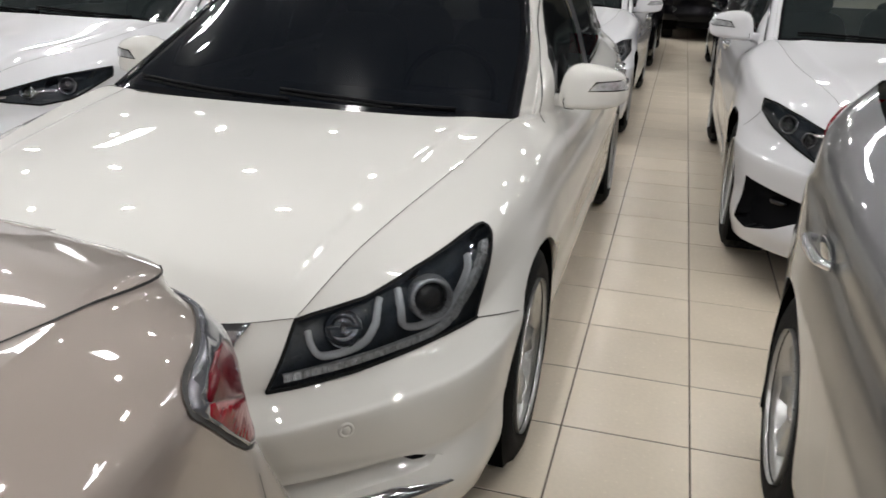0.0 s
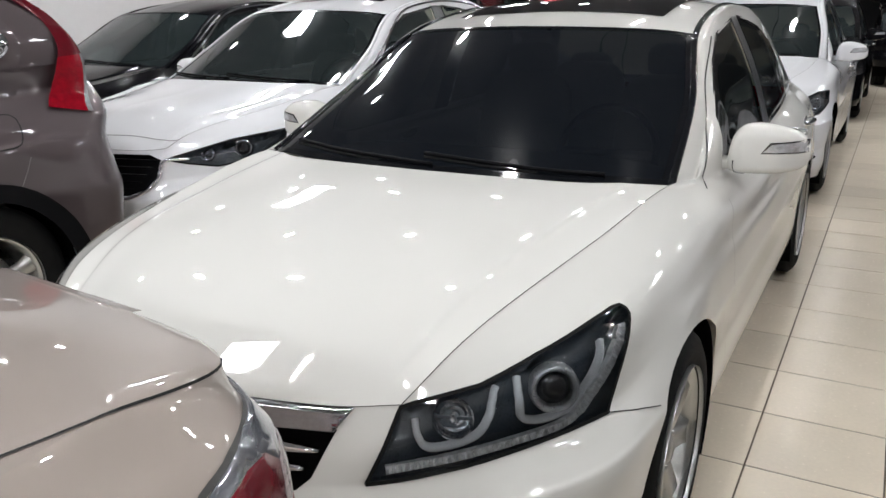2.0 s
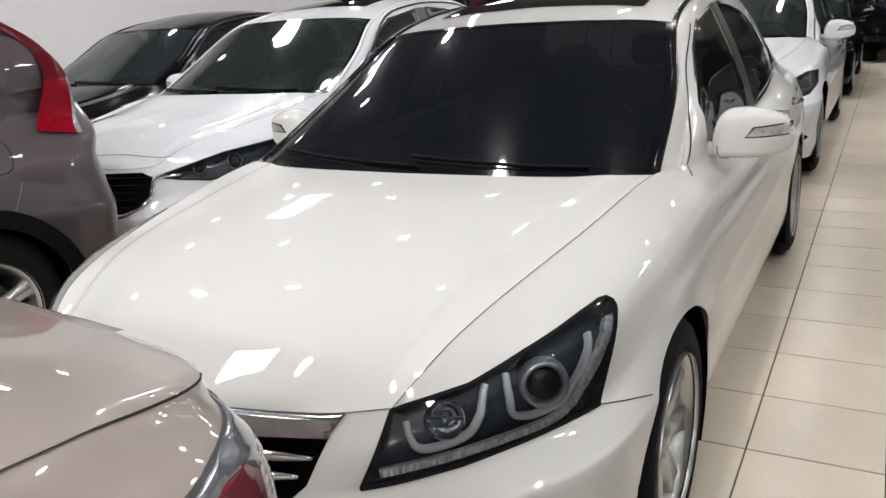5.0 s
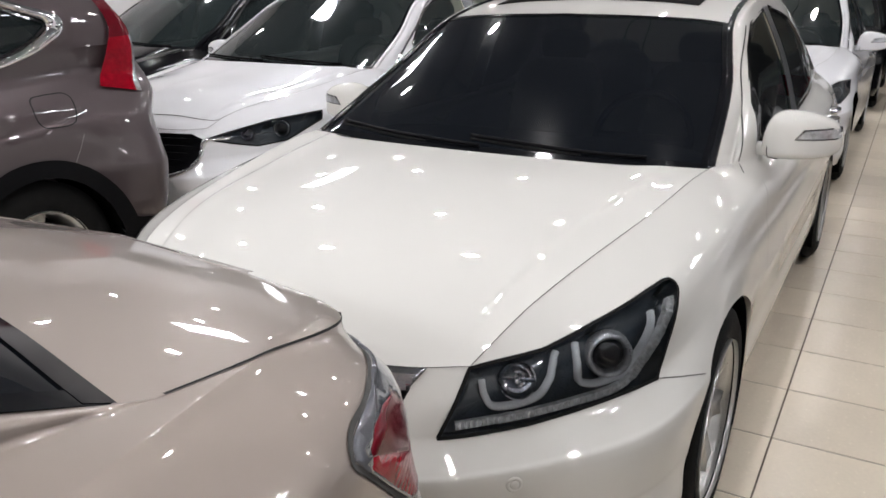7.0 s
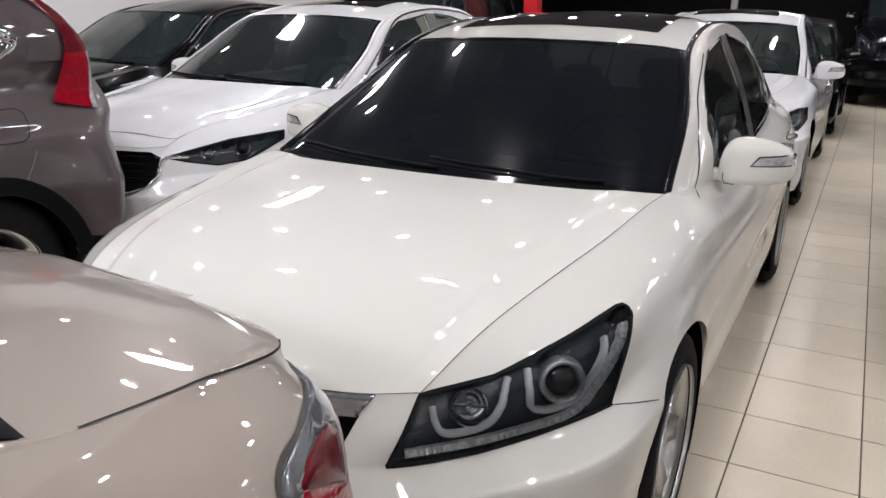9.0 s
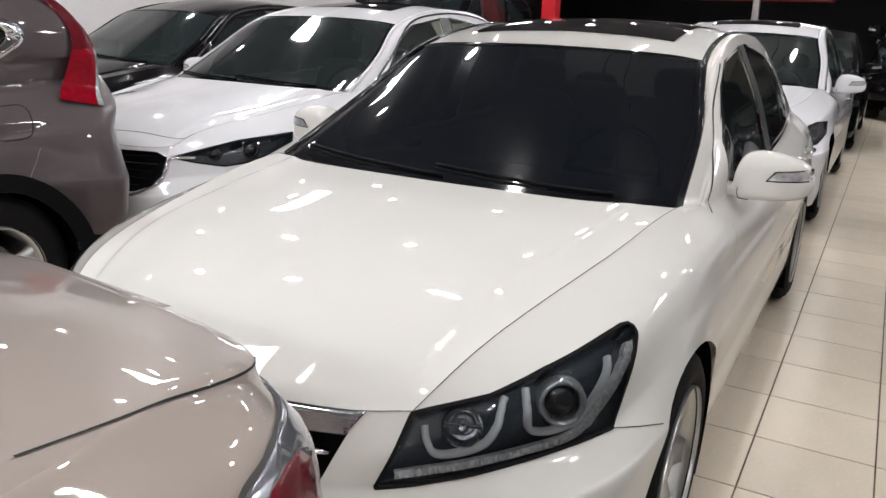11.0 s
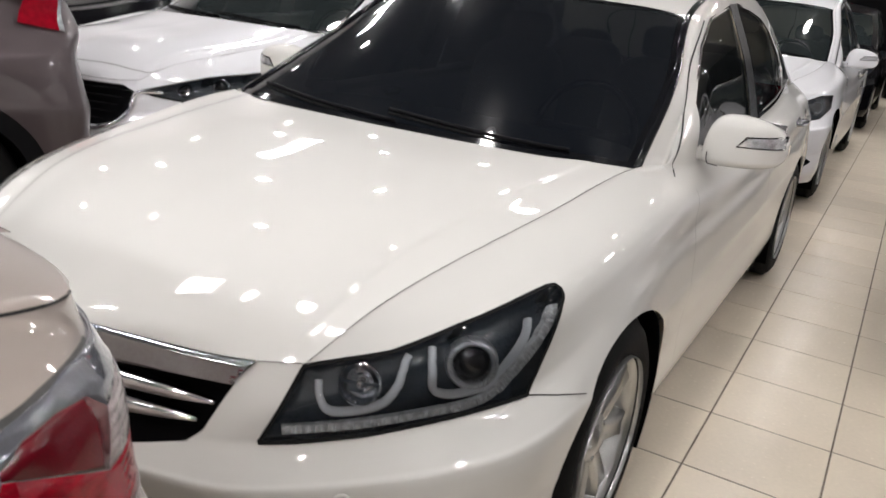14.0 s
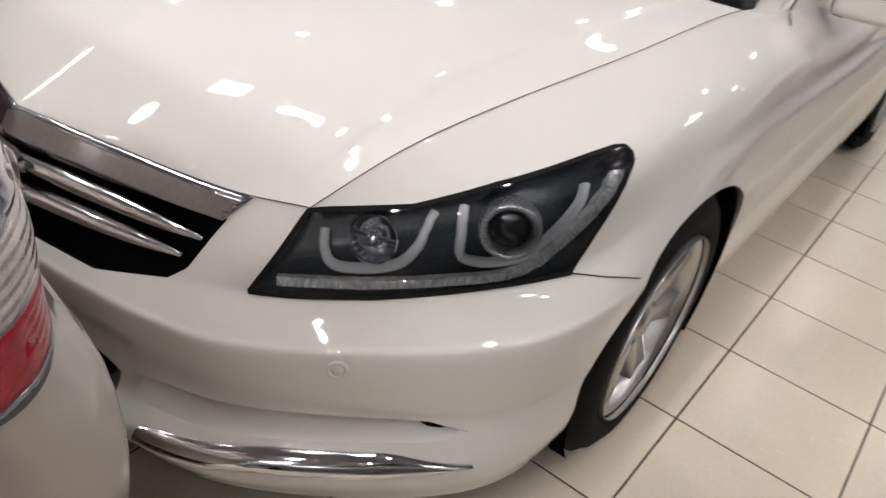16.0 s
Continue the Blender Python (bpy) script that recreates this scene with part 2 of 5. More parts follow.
def cut(bm, poly, way, least=0.05):
    """Cuts the convex outline poly, seen along way, out of the faces that look back at it. Returns the faces inside."""
    way = Vector(way).normalized()
    up = Vector((0, 0, 1)) if abs(way.z) < 0.9 else Vector((0, 1, 0))
    a = way.cross(up).normalized()
    b = a.cross(way)
    p2 = [Vector((Vector(p).dot(a), Vector(p).dot(b))) for p in poly]
    area = sum(p2[i].x * p2[i - 1].y - p2[i - 1].x * p2[i].y for i in range(len(p2)))
    if area > 0:
        p2.reverse()
        poly = list(reversed(poly))
    lo = Vector((min(p.x for p in p2) - 0.05, min(p.y for p in p2) - 0.05))
    hi = Vector((max(p.x for p in p2) + 0.05, max(p.y for p in p2) + 0.05))
    mid = sum((Vector(p) for p in poly), Vector()) / len(poly)
    faces = []
    for f in bm.faces:
        if f.normal.dot(way) > -least:
            continue
        c = f.calc_center_median()
        if abs((c - mid).dot(way)) > 0.5:
            continue
        u, v = c.dot(a), c.dot(b)
        if lo.x < u < hi.x and lo.y < v < hi.y:
            faces.append(f)
    planes = []
    for i in range(len(poly)):
        p, q = Vector(poly[i]), Vector(poly[(i + 1) % len(poly)])
        n = (q - p).cross(way).normalized()
        if n.dot(mid - p) > 0:
            n = -n
        planes.append((p, n))
        geom = list({x for f in faces for x in (*f.verts, *f.edges)}) + faces
        r = bmesh.ops.bisect_plane(bm, geom=geom, plane_co=p, plane_no=n, dist=1e-5)
        faces = [g for g in r["geom"] if isinstance(g, bmesh.types.BMFace)]
    bm.normal_update()
    return [f for f in faces if all((f.calc_center_median() - p).dot(n) < 0 for p, n in planes)]


def lifted(faces, out=0.0, rim=0.0):
    """A new bmesh from the faces, moved out along their normals; rim: walls from the old outline to the new one."""
    nb, seen, base = bmesh.new(), {}, {}
    for f in faces:
        for v in f.verts:
            if v not in seen:
                seen[v] = nb.verts.new(v.co + v.normal * out)
        nb.faces.new([seen[v] for v in f.verts])
    if rim:
        inside = set(faces)
        for f in faces:
            for lp in f.loops:
                if sum(g in inside for g in lp.edge.link_faces) == 1:
                    v, w = lp.vert, lp.link_loop_next.vert
                    for x in (v, w):
                        if x not in base:
                            base[x] = nb.verts.new(x.co + x.normal * 0.0)
                    nb.faces.new([seen[w], seen[v], base[v], base[w]])
    nb.normal_update()
    return nb


def drop_faces(bm, faces):
    bmesh.ops.delete(bm, geom=faces, context="FACES")


def box(x0, y0, z0, x1, y1, z1, bevel=0.0, seg=2, bm=None):
    nb = bmesh.new()
    bmesh.ops.create_cube(nb, size=1)
    for v in nb.verts:
        v.co = Vector(((x0 + x1) / 2 + v.co.x * (x1 - x0), (y0 + y1) / 2 + v.co.y * (y1 - y0), (z0 + z1) / 2 + v.co.z * (z1 - z0)))
    if bevel:
        bmesh.ops.bevel(nb, geom=nb.edges[:], offset=bevel, segments=seg, profile=0.5, affect="EDGES")
    if bm is not None:
        join(bm, nb)
        return bm
    return nb


def join(bm, other, m=None):
    me = bpy.data.meshes.new("tmp")
    other.to_mesh(me)
    other.free()
    if m is not None:
        me.transform(m)
    bm.from_mesh(me)
    bpy.data.meshes.remove(me)
    return bm


def lathe(profile, n=48, axis="x"):
    """Turns (radius, along) pairs round the x axis."""
    nb = bmesh.new()
    rings = []
    for r, a in profile:
        rings.append([nb.verts.new((a, r * math.cos(2 * math.pi * k / n), r * math.sin(2 * math.pi * k / n))) for k in range(n)])
    for i in range(len(rings) - 1):
        for k in range(n):
            nb.faces.new([rings[i][k], rings[i][(k + 1) % n], rings[i + 1][(k + 1) % n], rings[i + 1][k]])
    bmesh.ops.recalc_face_normals(nb, faces=nb.faces)
    return nb


def tube(pts, r, n=8, flat=1.0, bm=None, taper=None):
    """A rod along pts, with its cross-section squashed by flat; taper: a radius factor for each point."""
    nb = bm or bmesh.new()
    p = [Vector(q) for q in pts]
    rings = []
    for i, q in enumerate(p):
        d = (p[min(i + 1, len(p) - 1)] - p[max(i - 1, 0)]).normalized()
        u = d.cross(Vector((0, 0, 1)) if abs(d.z) < 0.95 else Vector((1, 0, 0))).normalized()
        v = u.cross(d)
        s = r * (taper[i] if taper else 1)
        rings.append([nb.verts.new(q + u * s * math.cos(2 * math.pi * k / n) + v * s * flat * math.sin(2 * math.pi * k / n)) for k in range(n)])
    for i in range(len(rings) - 1):
        for k in range(n):
            nb.faces.new([rings[i][k], rings[i][(k + 1) % n], rings[i + 1][(k + 1) % n], rings[i + 1][k]])
    nb.faces.new(rings[0][::-1])
    nb.faces.new(rings[-1])
    return nb


def outline(faces, out=0.0):
    """The rim of a set of faces as an ordered loop of places."""
    inside, nxt = set(faces), {}
    for f in faces:
        for lp in f.loops:
            if sum(g in inside for g in lp.edge.link_faces) == 1:
                nxt[lp.vert] = lp.link_loop_next.vert
    if not nxt:
        return []
    start = next(iter(nxt))
    loop, v = [start], nxt[start]
    while v is not start and v in nxt and len(loop) < len(nxt) + 1:
        loop.append(v)
        v = nxt[v]
    return [w.co + w.normal * out for w in loop]


def ribbon(tree, pts, width, out=0.0012, step=0.02, bm=None, closed=False):
    """A thin strip that lies on a surface along pts."""
    nb = bm or bmesh.new()
    p = [Vector(q) for q in pts] + ([Vector(pts[0])] if closed else [])
    fine = []
    for i in range(len(p) - 1):
        n = max(1, int((p[i + 1] - p[i]).length / step))
        fine += [p[i].lerp(p[i + 1], k / n) for k in range(n)]
    fine.append(p[-1])
    hits = [tree.find_nearest(q) for q in fine]
    rows = []
    for i, (c, n, _, _) in enumerate(hits):
        d = (hits[min(i + 1, len(hits) - 1)][0] - hits[max(i - 1, 0)][0])
        if d.length < 1e-6:
            continue
        s = n.cross(d.normalized()).normalized() * width / 2
        rows.append((nb.verts.new(c + n * out - s), nb.verts.new(c + n * out + s)))
    for (a, b), (c, d) in zip(rows, rows[1:]):
        nb.faces.new([a, b, d, c])
    return nb


def thing(name, label, category, m=None, group="", kind=""):
    ob = tagged(new(name), label, category, group, kind)
    if m is not None:
        ob.matrix_basis = m
    return ob

# ---- the hall ----
WEST, EAST, SOUTH, NORTH, HIGH = -7.4, 6.2, -14.0, 19.2, 3.3


def slab(name, x0, y0, z0, x1, y1, z1, material, label):
    return tagged(part(name, box(x0, y0, z0, x1, y1, z1), material, smooth=False), label, "", "", "structure")


floor = slab("floor", WEST, SOUTH, -0.2, EAST, NORTH, -0.0025, GROUT, "glossy beige square floor tiles with dark grout joints")
slab("ceiling", WEST, SOUTH, HIGH, EAST, NORTH, HIGH + 0.2, CEILING, "dark plaster ceiling with rows of downlights")
slab("wall_west", WEST - 0.2, SOUTH, 0, WEST, 8.3, HIGH, PLASTER, "plain white plastered side wall")
slab("wall_west_far", WEST - 0.2, 8.3, 0, WEST, NORTH, HIGH, DARKWALL, "dark stretch of side wall at the back")
slab("wall_east", EAST, SOUTH, 0, EAST + 0.2, NORTH, HIGH, PLASTER, "plain white plastered side wall")
slab("wall_south", WEST, SOUTH - 0.2, 0, EAST, SOUTH, HIGH, PLASTER, "plain white plastered end wall")
slab("wall_north", WEST, NORTH, 0, EAST, NORTH + 0.2, HIGH, DARKWALL, "dark glazed shopfront at the far end")

# ceiling lamps: round downlights and square panels
def downlight(x, y):
    t = thing("downlight", "small round recessed ceiling downlight, switched on", "ceiling light", pose(x, y, HIGH), "ceiling downlights")
    part("ring", lathe([(0.085, 0.0), (0.085, -0.012), (0.062, -0.016), (0.058, 0.0)], 20), SIGN, t, at=pose(0, 0, 0, 0, -90, 0))
    b = bmesh.new()
    bmesh.ops.create_circle(b, cap_ends=True, segments=16, radius=0.057)
    bmesh.ops.reverse_faces(b, faces=b.faces)
    part("diffuser", b, SPOTGLOW, t, "glowing white diffuser", at=pose(0, 0, -0.006))


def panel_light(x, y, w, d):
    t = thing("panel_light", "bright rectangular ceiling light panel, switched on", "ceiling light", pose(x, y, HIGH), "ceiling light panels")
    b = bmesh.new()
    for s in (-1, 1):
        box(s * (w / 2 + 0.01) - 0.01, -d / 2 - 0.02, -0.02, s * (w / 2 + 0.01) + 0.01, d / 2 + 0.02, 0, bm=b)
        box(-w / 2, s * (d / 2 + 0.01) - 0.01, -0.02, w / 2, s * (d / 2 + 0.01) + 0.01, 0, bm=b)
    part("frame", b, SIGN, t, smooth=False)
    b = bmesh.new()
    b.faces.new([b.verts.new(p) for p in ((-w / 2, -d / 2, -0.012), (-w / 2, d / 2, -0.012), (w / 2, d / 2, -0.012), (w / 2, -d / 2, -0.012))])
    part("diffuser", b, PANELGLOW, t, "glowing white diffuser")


for i in range(9):
    for j in range(14):
        x = -6.70 + 1.28 * i
        downlight(x, -11.55 + 2.0 * j + .18 * (x + 1.58))
# middle southern panels (y -6, -10.5) are unseen, enlarged to brighten the white bumper
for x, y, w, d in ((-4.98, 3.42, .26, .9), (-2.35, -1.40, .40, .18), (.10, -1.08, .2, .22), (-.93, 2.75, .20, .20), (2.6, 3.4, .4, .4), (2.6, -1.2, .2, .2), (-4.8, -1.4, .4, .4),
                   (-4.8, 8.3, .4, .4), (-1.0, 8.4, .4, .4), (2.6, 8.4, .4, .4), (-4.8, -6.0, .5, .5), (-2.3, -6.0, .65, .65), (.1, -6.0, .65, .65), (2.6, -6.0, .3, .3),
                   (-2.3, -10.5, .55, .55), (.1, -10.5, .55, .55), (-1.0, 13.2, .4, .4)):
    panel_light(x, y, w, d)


def lay_tiles():
    """Square tiles with bevelled rims on the floor slab; those along the aisle are pieces of their own."""
    pitch, gap, cross = 0.4, 0.0055, 0.0068
    b = box(gap / 2, cross / 2, -0.008, pitch - gap / 2, pitch - cross / 2, 0, 0.0012, 1)
    me = bpy.data.meshes.new("tile")
    b.to_mesh(me)
    b.free()
    me.materials.append(TILE)
    rest_v, rest_f, near = [], [], []
    for i in range(int(WEST / pitch), int(EAST / pitch)):
        for j in range(int(SOUTH / pitch), int(NORTH / pitch)):
            x, y = i * pitch, j * pitch
            if -1.3 < x < 1.7 and -2.5 < y < 12.4 and len(near) < 300:
                near.append((x, y))
            else:
                k, g, h = len(rest_v), gap / 2, cross / 2
                rest_v += [(x + g, y + h, 0), (x + pitch - g, y + h, 0), (x + pitch - g, y + pitch - h, 0), (x + g, y + pitch - h, 0)]
                rest_f.append((k, k + 1, k + 2, k + 3))
    for x, y in near:
        part("tile", me, TILE, floor, at=pose(x, y, 0))
    m2 = bpy.data.meshes.new("tiles")
    m2.from_pydata(rest_v, [], rest_f)
    m2.materials.append(TILE)
    ob = part("tiles", m2, TILE, floor)
    ob["kind"] = "stuff"

# ---- cars ----
from mathutils.bvhtree import BVHTree

# Feature curves of a three-box saloon, one half, from the nose round the flank to the tail.
# x out from the centre line, y back from the front axle, z up.
SALOON = dict(
    A=[(0, -.875, .700), (.40, -.765, .690), (.522, -.714, .699), (.549, -.56, .760), (.676, -.05, .878), (.735, .47, .926), (.806, .80, .900),
       (.812, 1.6, .918), (.797, 2.4, .95), (.745, 3.0, .992), (.62, 3.72, 1.0), (.42, 3.86, .985), (0, 3.90, .985)],
    K=[(0, -.905, .63), (.415, -.805, .625), (.515, -.765, .635), (.765, -.43, .725), (.848, -.08, .818), (.876, .45, .845), (.880, .80, .832),
       (.892, 1.6, .848), (.894, 2.4, .875), (.862, 3.0, .895), (.745, 3.70, .90), (.46, 3.90, .88), (0, 3.95, .88)],
    B=[(0, -.93, .555), (.385, -.852, .555), (.495, -.805, .565), (.803, -.45, .603), (.893, -.10, .69), (.902, .45, .716), (.904, .80, .713),
       (.910, 1.6, .718), (.910, 2.4, .745), (.90, 3.0, .80), (.79, 3.68, .80), (.48, 3.93, .78), (0, 3.98, .78)],
    C=[(0, -.965, .495), (.38, -.907, .497), (.53, -.847, .500), (.846, -.525, .528), (.922, -.24, .56), (.917, .45, .58), (.919, .80, .58),
       (.922, 1.6, .60), (.922, 2.4, .62), (.915, 3.0, .62), (.82, 3.68, .60), (.50, 3.95, .60), (0, 4.0, .60)],
    D=[(0, -.940, .372), (.38, -.884, .372), (.53, -.830, .372), (.838, -.53, .37), (.916, -.25, .40), (.905, .45, .42), (.905, .80, .42),
       (.907, 1.6, .43), (.91, 2.4, .44), (.905, 3.0, .44), (.82, 3.66, .44), (.50, 3.93, .44), (0, 3.98, .44)],
    E=[(0, -.985, .275), (.38, -.945, .275), (.55, -.885, .275), (.857, -.555, .275), (.907, -.25, .28), (.90, .45, .28), (.90, .80, .28),
       (.90, 1.6, .28), (.90, 2.4, .28), (.895, 3.0, .29), (.81, 3.63, .30), (.50, 3.90, .30), (0, 3.95, .30)],
    F=[(0, -.94, .19), (.38, -.90, .19), (.54, -.84, .19), (.83, -.55, .19), (.878, -.25, .18), (.862, .45, .17), (.862, .80, .17),
       (.862, 1.6, .17), (.862, 2.4, .17), (.86, 3.0, .20), (.78, 3.60, .24), (.48, 3.84, .26), (0, 3.88, .26)],
    H=[[(0, -.875, .700), (0, -.55, .838), (0, -.05, .926), (0, .215, .952)],
       [(.28, -.815, .697), (.285, -.52, .833), (.31, -.05, .920), (.33, .235, .948)],
       [(.42, -.757, .694), (.425, -.49, .820), (.47, -.05, .903), (.52, .29, .941)],
       [(.462, -.741, .695), (.487, -.48, .813), (.553, -.05, .891), (.605, .37, .936)],
       [(.478, -.735, .695), (.506, -.475, .806), (.574, -.05, .884), (.625, .39, .931)]],
    W=[[(0, .275, .945), (.35, .305, .941), (.60, .405, .935), (.722, .495, .924)],
       [(0, .70, 1.185), (.33, .725, 1.178), (.56, .79, 1.155), (.690, .86, 1.135)],
       [(0, 1.06, 1.359), (.30, 1.085, 1.353), (.51, 1.14, 1.341), (.611, 1.20, 1.325)]],
    I=[(.726, .495, .922), (.690, .86, 1.135), (.611, 1.20, 1.325), (.583, 1.7, 1.425), (.575, 2.1, 1.433), (.57, 2.5, 1.405), (.60, 2.82, 1.30),
       (.655, 3.1, 1.125), (.70, 3.3, 1.005)],
    R=[(.768, .62, .908), (.724, .98, 1.16), (.652, 1.30, 1.342), (.622, 1.7, 1.405), (.61, 2.1, 1.415), (.622, 2.5, 1.378), (.655, 2.82, 1.265),
       (.70, 3.1, 1.11), (.735, 3.28, 1.0)],
    S=[(.80, .62, .887), (.808, .98, .893), (.81, 1.30, .905), (.812, 1.7, .922), (.806, 2.1, .938), (.792, 2.5, .955), (.765, 2.82, .975),
       (.74, 3.1, .995), (.735, 3.28, .998)],
    T=[[(0, 1.06, 1.359), (0, 1.7, 1.470), (0, 2.1, 1.475), (0, 2.5, 1.445), (0, 2.75, 1.39)],
       [(.32, 1.088, 1.352), (.34, 1.7, 1.457), (.34, 2.1, 1.465), (.34, 2.5, 1.435), (.34, 2.76, 1.375)]],
    G=[[(0, 2.75, 1.39), (0, 3.10, 1.20), (0, 3.40, 1.015)], [(.34, 2.76, 1.375), (.37, 3.10, 1.185), (.40, 3.38, 1.012)]],
    L=[[(0, 3.40, 1.015), (0, 3.68, 1.03), (0, 3.88, 1.0), (0, 3.90, .985)], [(.40, 3.38, 1.012), (.36, 3.67, 1.025), (.35, 3.85, 1.0), (.34, 3.875, .985)]],
)
AXLES = (0.0, 2.80)


def full_rows(c):
    """Adds a hollow above the shoulder crease and the fold under the bumper's brow."""
    c = dict(c)
    hollow, q, p = {5: .001, 6: .002, 7: .002, 8: .002, 9: .001}, [], []
    for i, (k, b) in enumerate(zip(c["K"], c["B"])):
        v = Vector(k).lerp(Vector(b), .74)
        q.append((v.x - hollow.get(i, 0), v.y, v.z))
    for i, (a, d) in enumerate(zip(c["C"], c["D"])):
        out, down = ((.20, .20, .20, .4)[i], (.40, .41, .53, .86)[i]) if i < 4 else (.65, .65)
        p.append((a[0] + (d[0] - a[0]) * out, a[1] + (d[1] - a[1]) * out, a[2] + (d[2] - a[2]) * down))
    c["Q"], c["P"] = q, p
    c["O"] = [tuple(Vector(a).lerp(Vector(d), .80)) for a, d in zip(c["B"], c["C"])]
    c["B"] = [(b[0] + hollow.get(i, 0) * .5, b[1], b[2]) for i, b in enumerate(c["B"])]
    return c


def warped(curves, f):
    def go(c):
        return [tuple(f(*p)) for p in c] if isinstance(c[0], tuple) else [go(d) for d in c]
    return {k: go(c) for k, c in curves.items()}


def blob(c, r, e=0.6, n=20, tilt=None):
    """A rounded box: a sphere squared off by e."""
    nb = bmesh.new()
    bmesh.ops.create_uvsphere(nb, u_segments=n, v_segments=n // 2 + 2, radius=1)
    for v in nb.verts:
        q = [math.copysign(abs(k) ** e, k) * s for k, s in zip(v.co, r)]
        v.co = (Vector(q) if tilt is None else tilt @ Vector(q)) + Vector(c)
    return nb


def mesh_of(name, bm, material, smooth=True):
    me = bpy.data.meshes.new(name)
    for f in bm.faces:
        f.smooth = smooth
    bm.to_mesh(me)
    bm.free()
    me.materials.append(material)
    return me


def rim_mesh(spokes, radius, twin=True):
    b = lathe([(radius, 0.02), (radius * 1.01, 0.006), (radius * 0.97, 0.0), (radius * 0.93, -0.012), (radius * 0.91, -0.10), (radius * 0.9, -0.18)], 56)
    join(b, lathe([(0.001, -0.008), (0.028, -0.010), (0.034, -0.018), (0.062, -0.024), (0.07, -0.045), (0.05, -0.06)], 28))
    for k in range(5):
        a = 2 * math.pi * (k + 0.5) / 5
        join(b, lathe([(0.001, -0.014), (0.008, -0.016), (0.008, -0.03)], 8), Matrix.Translation((0, 0.05 * math.cos(a), 0.05 * math.sin(a))))
    for k in range(spokes):
        a = 2 * math.pi * k / spokes
        for s in ((-1, 1) if twin else (0,)):
            rows = []
            for f, w, x in ((0.25, 0.016, -0.026), (0.5, 0.014, -0.018), (0.75, 0.015, -0.012), (0.95, 0.021, -0.012)):
                w = w if twin else w * 2.3 + .010 * f
                r, off = radius * f, s * (0.011 + 0.014 * f)
                ridge = .004 if twin else -.005
                rows.append([(x - 0.03, off - w * .75, r), (x, off - w * .6, r), (x + ridge, off, r), (x, off + w * .6, r), (x - 0.03, off + w * .75, r)])
            nb = bmesh.new()
            vs = [[nb.verts.new(p) for p in row] for row in rows]
            for i in range(3):
                for j in range(4):
                    nb.faces.new([vs[i][j], vs[i + 1][j], vs[i + 1][j + 1], vs[i][j + 1]])
            join(b, nb, Matrix.Rotation(a, 4, "X"))
    bmesh.ops.recalc_face_normals(b, faces=b.faces)
    return b


def tyre_mesh(radius, rim):
    w = 0.112
    pr = [(rim * 0.985, 0.005), (rim + 0.012, 0.012), ((radius + rim) / 2, 0.018), (radius - 0.022, 0.004), (radius - 0.006, -0.018)]
    for k in range(4):
        y = -0.035 - k * 0.046
        pr += [(radius, y + 0.017), (radius, y - 0.017), (radius - 0.008, y - 0.020), (radius - 0.008, y - 0.026)]
    pr += [(radius - 0.006, -0.21), (radius - 0.03, -0.226), (rim, -0.21)]
    return lathe(pr, 56)


WHEELS = {}


def wheel_meshes(style):
    if style not in WHEELS:
        spokes, twin, rad, rim, mt = style
        disc = lathe([(0.05, -0.075), (0.14, -0.075), (0.145, -0.08), (0.145, -0.1), (0.05, -0.1)], 32)
        WHEELS[style] = (mesh_of("tyre", tyre_mesh(rad, rim), RUBBER), mesh_of("rim", rim_mesh(spokes, rim, twin), mt), mesh_of("brake_disc", disc, STEEL))
    return WHEELS[style]


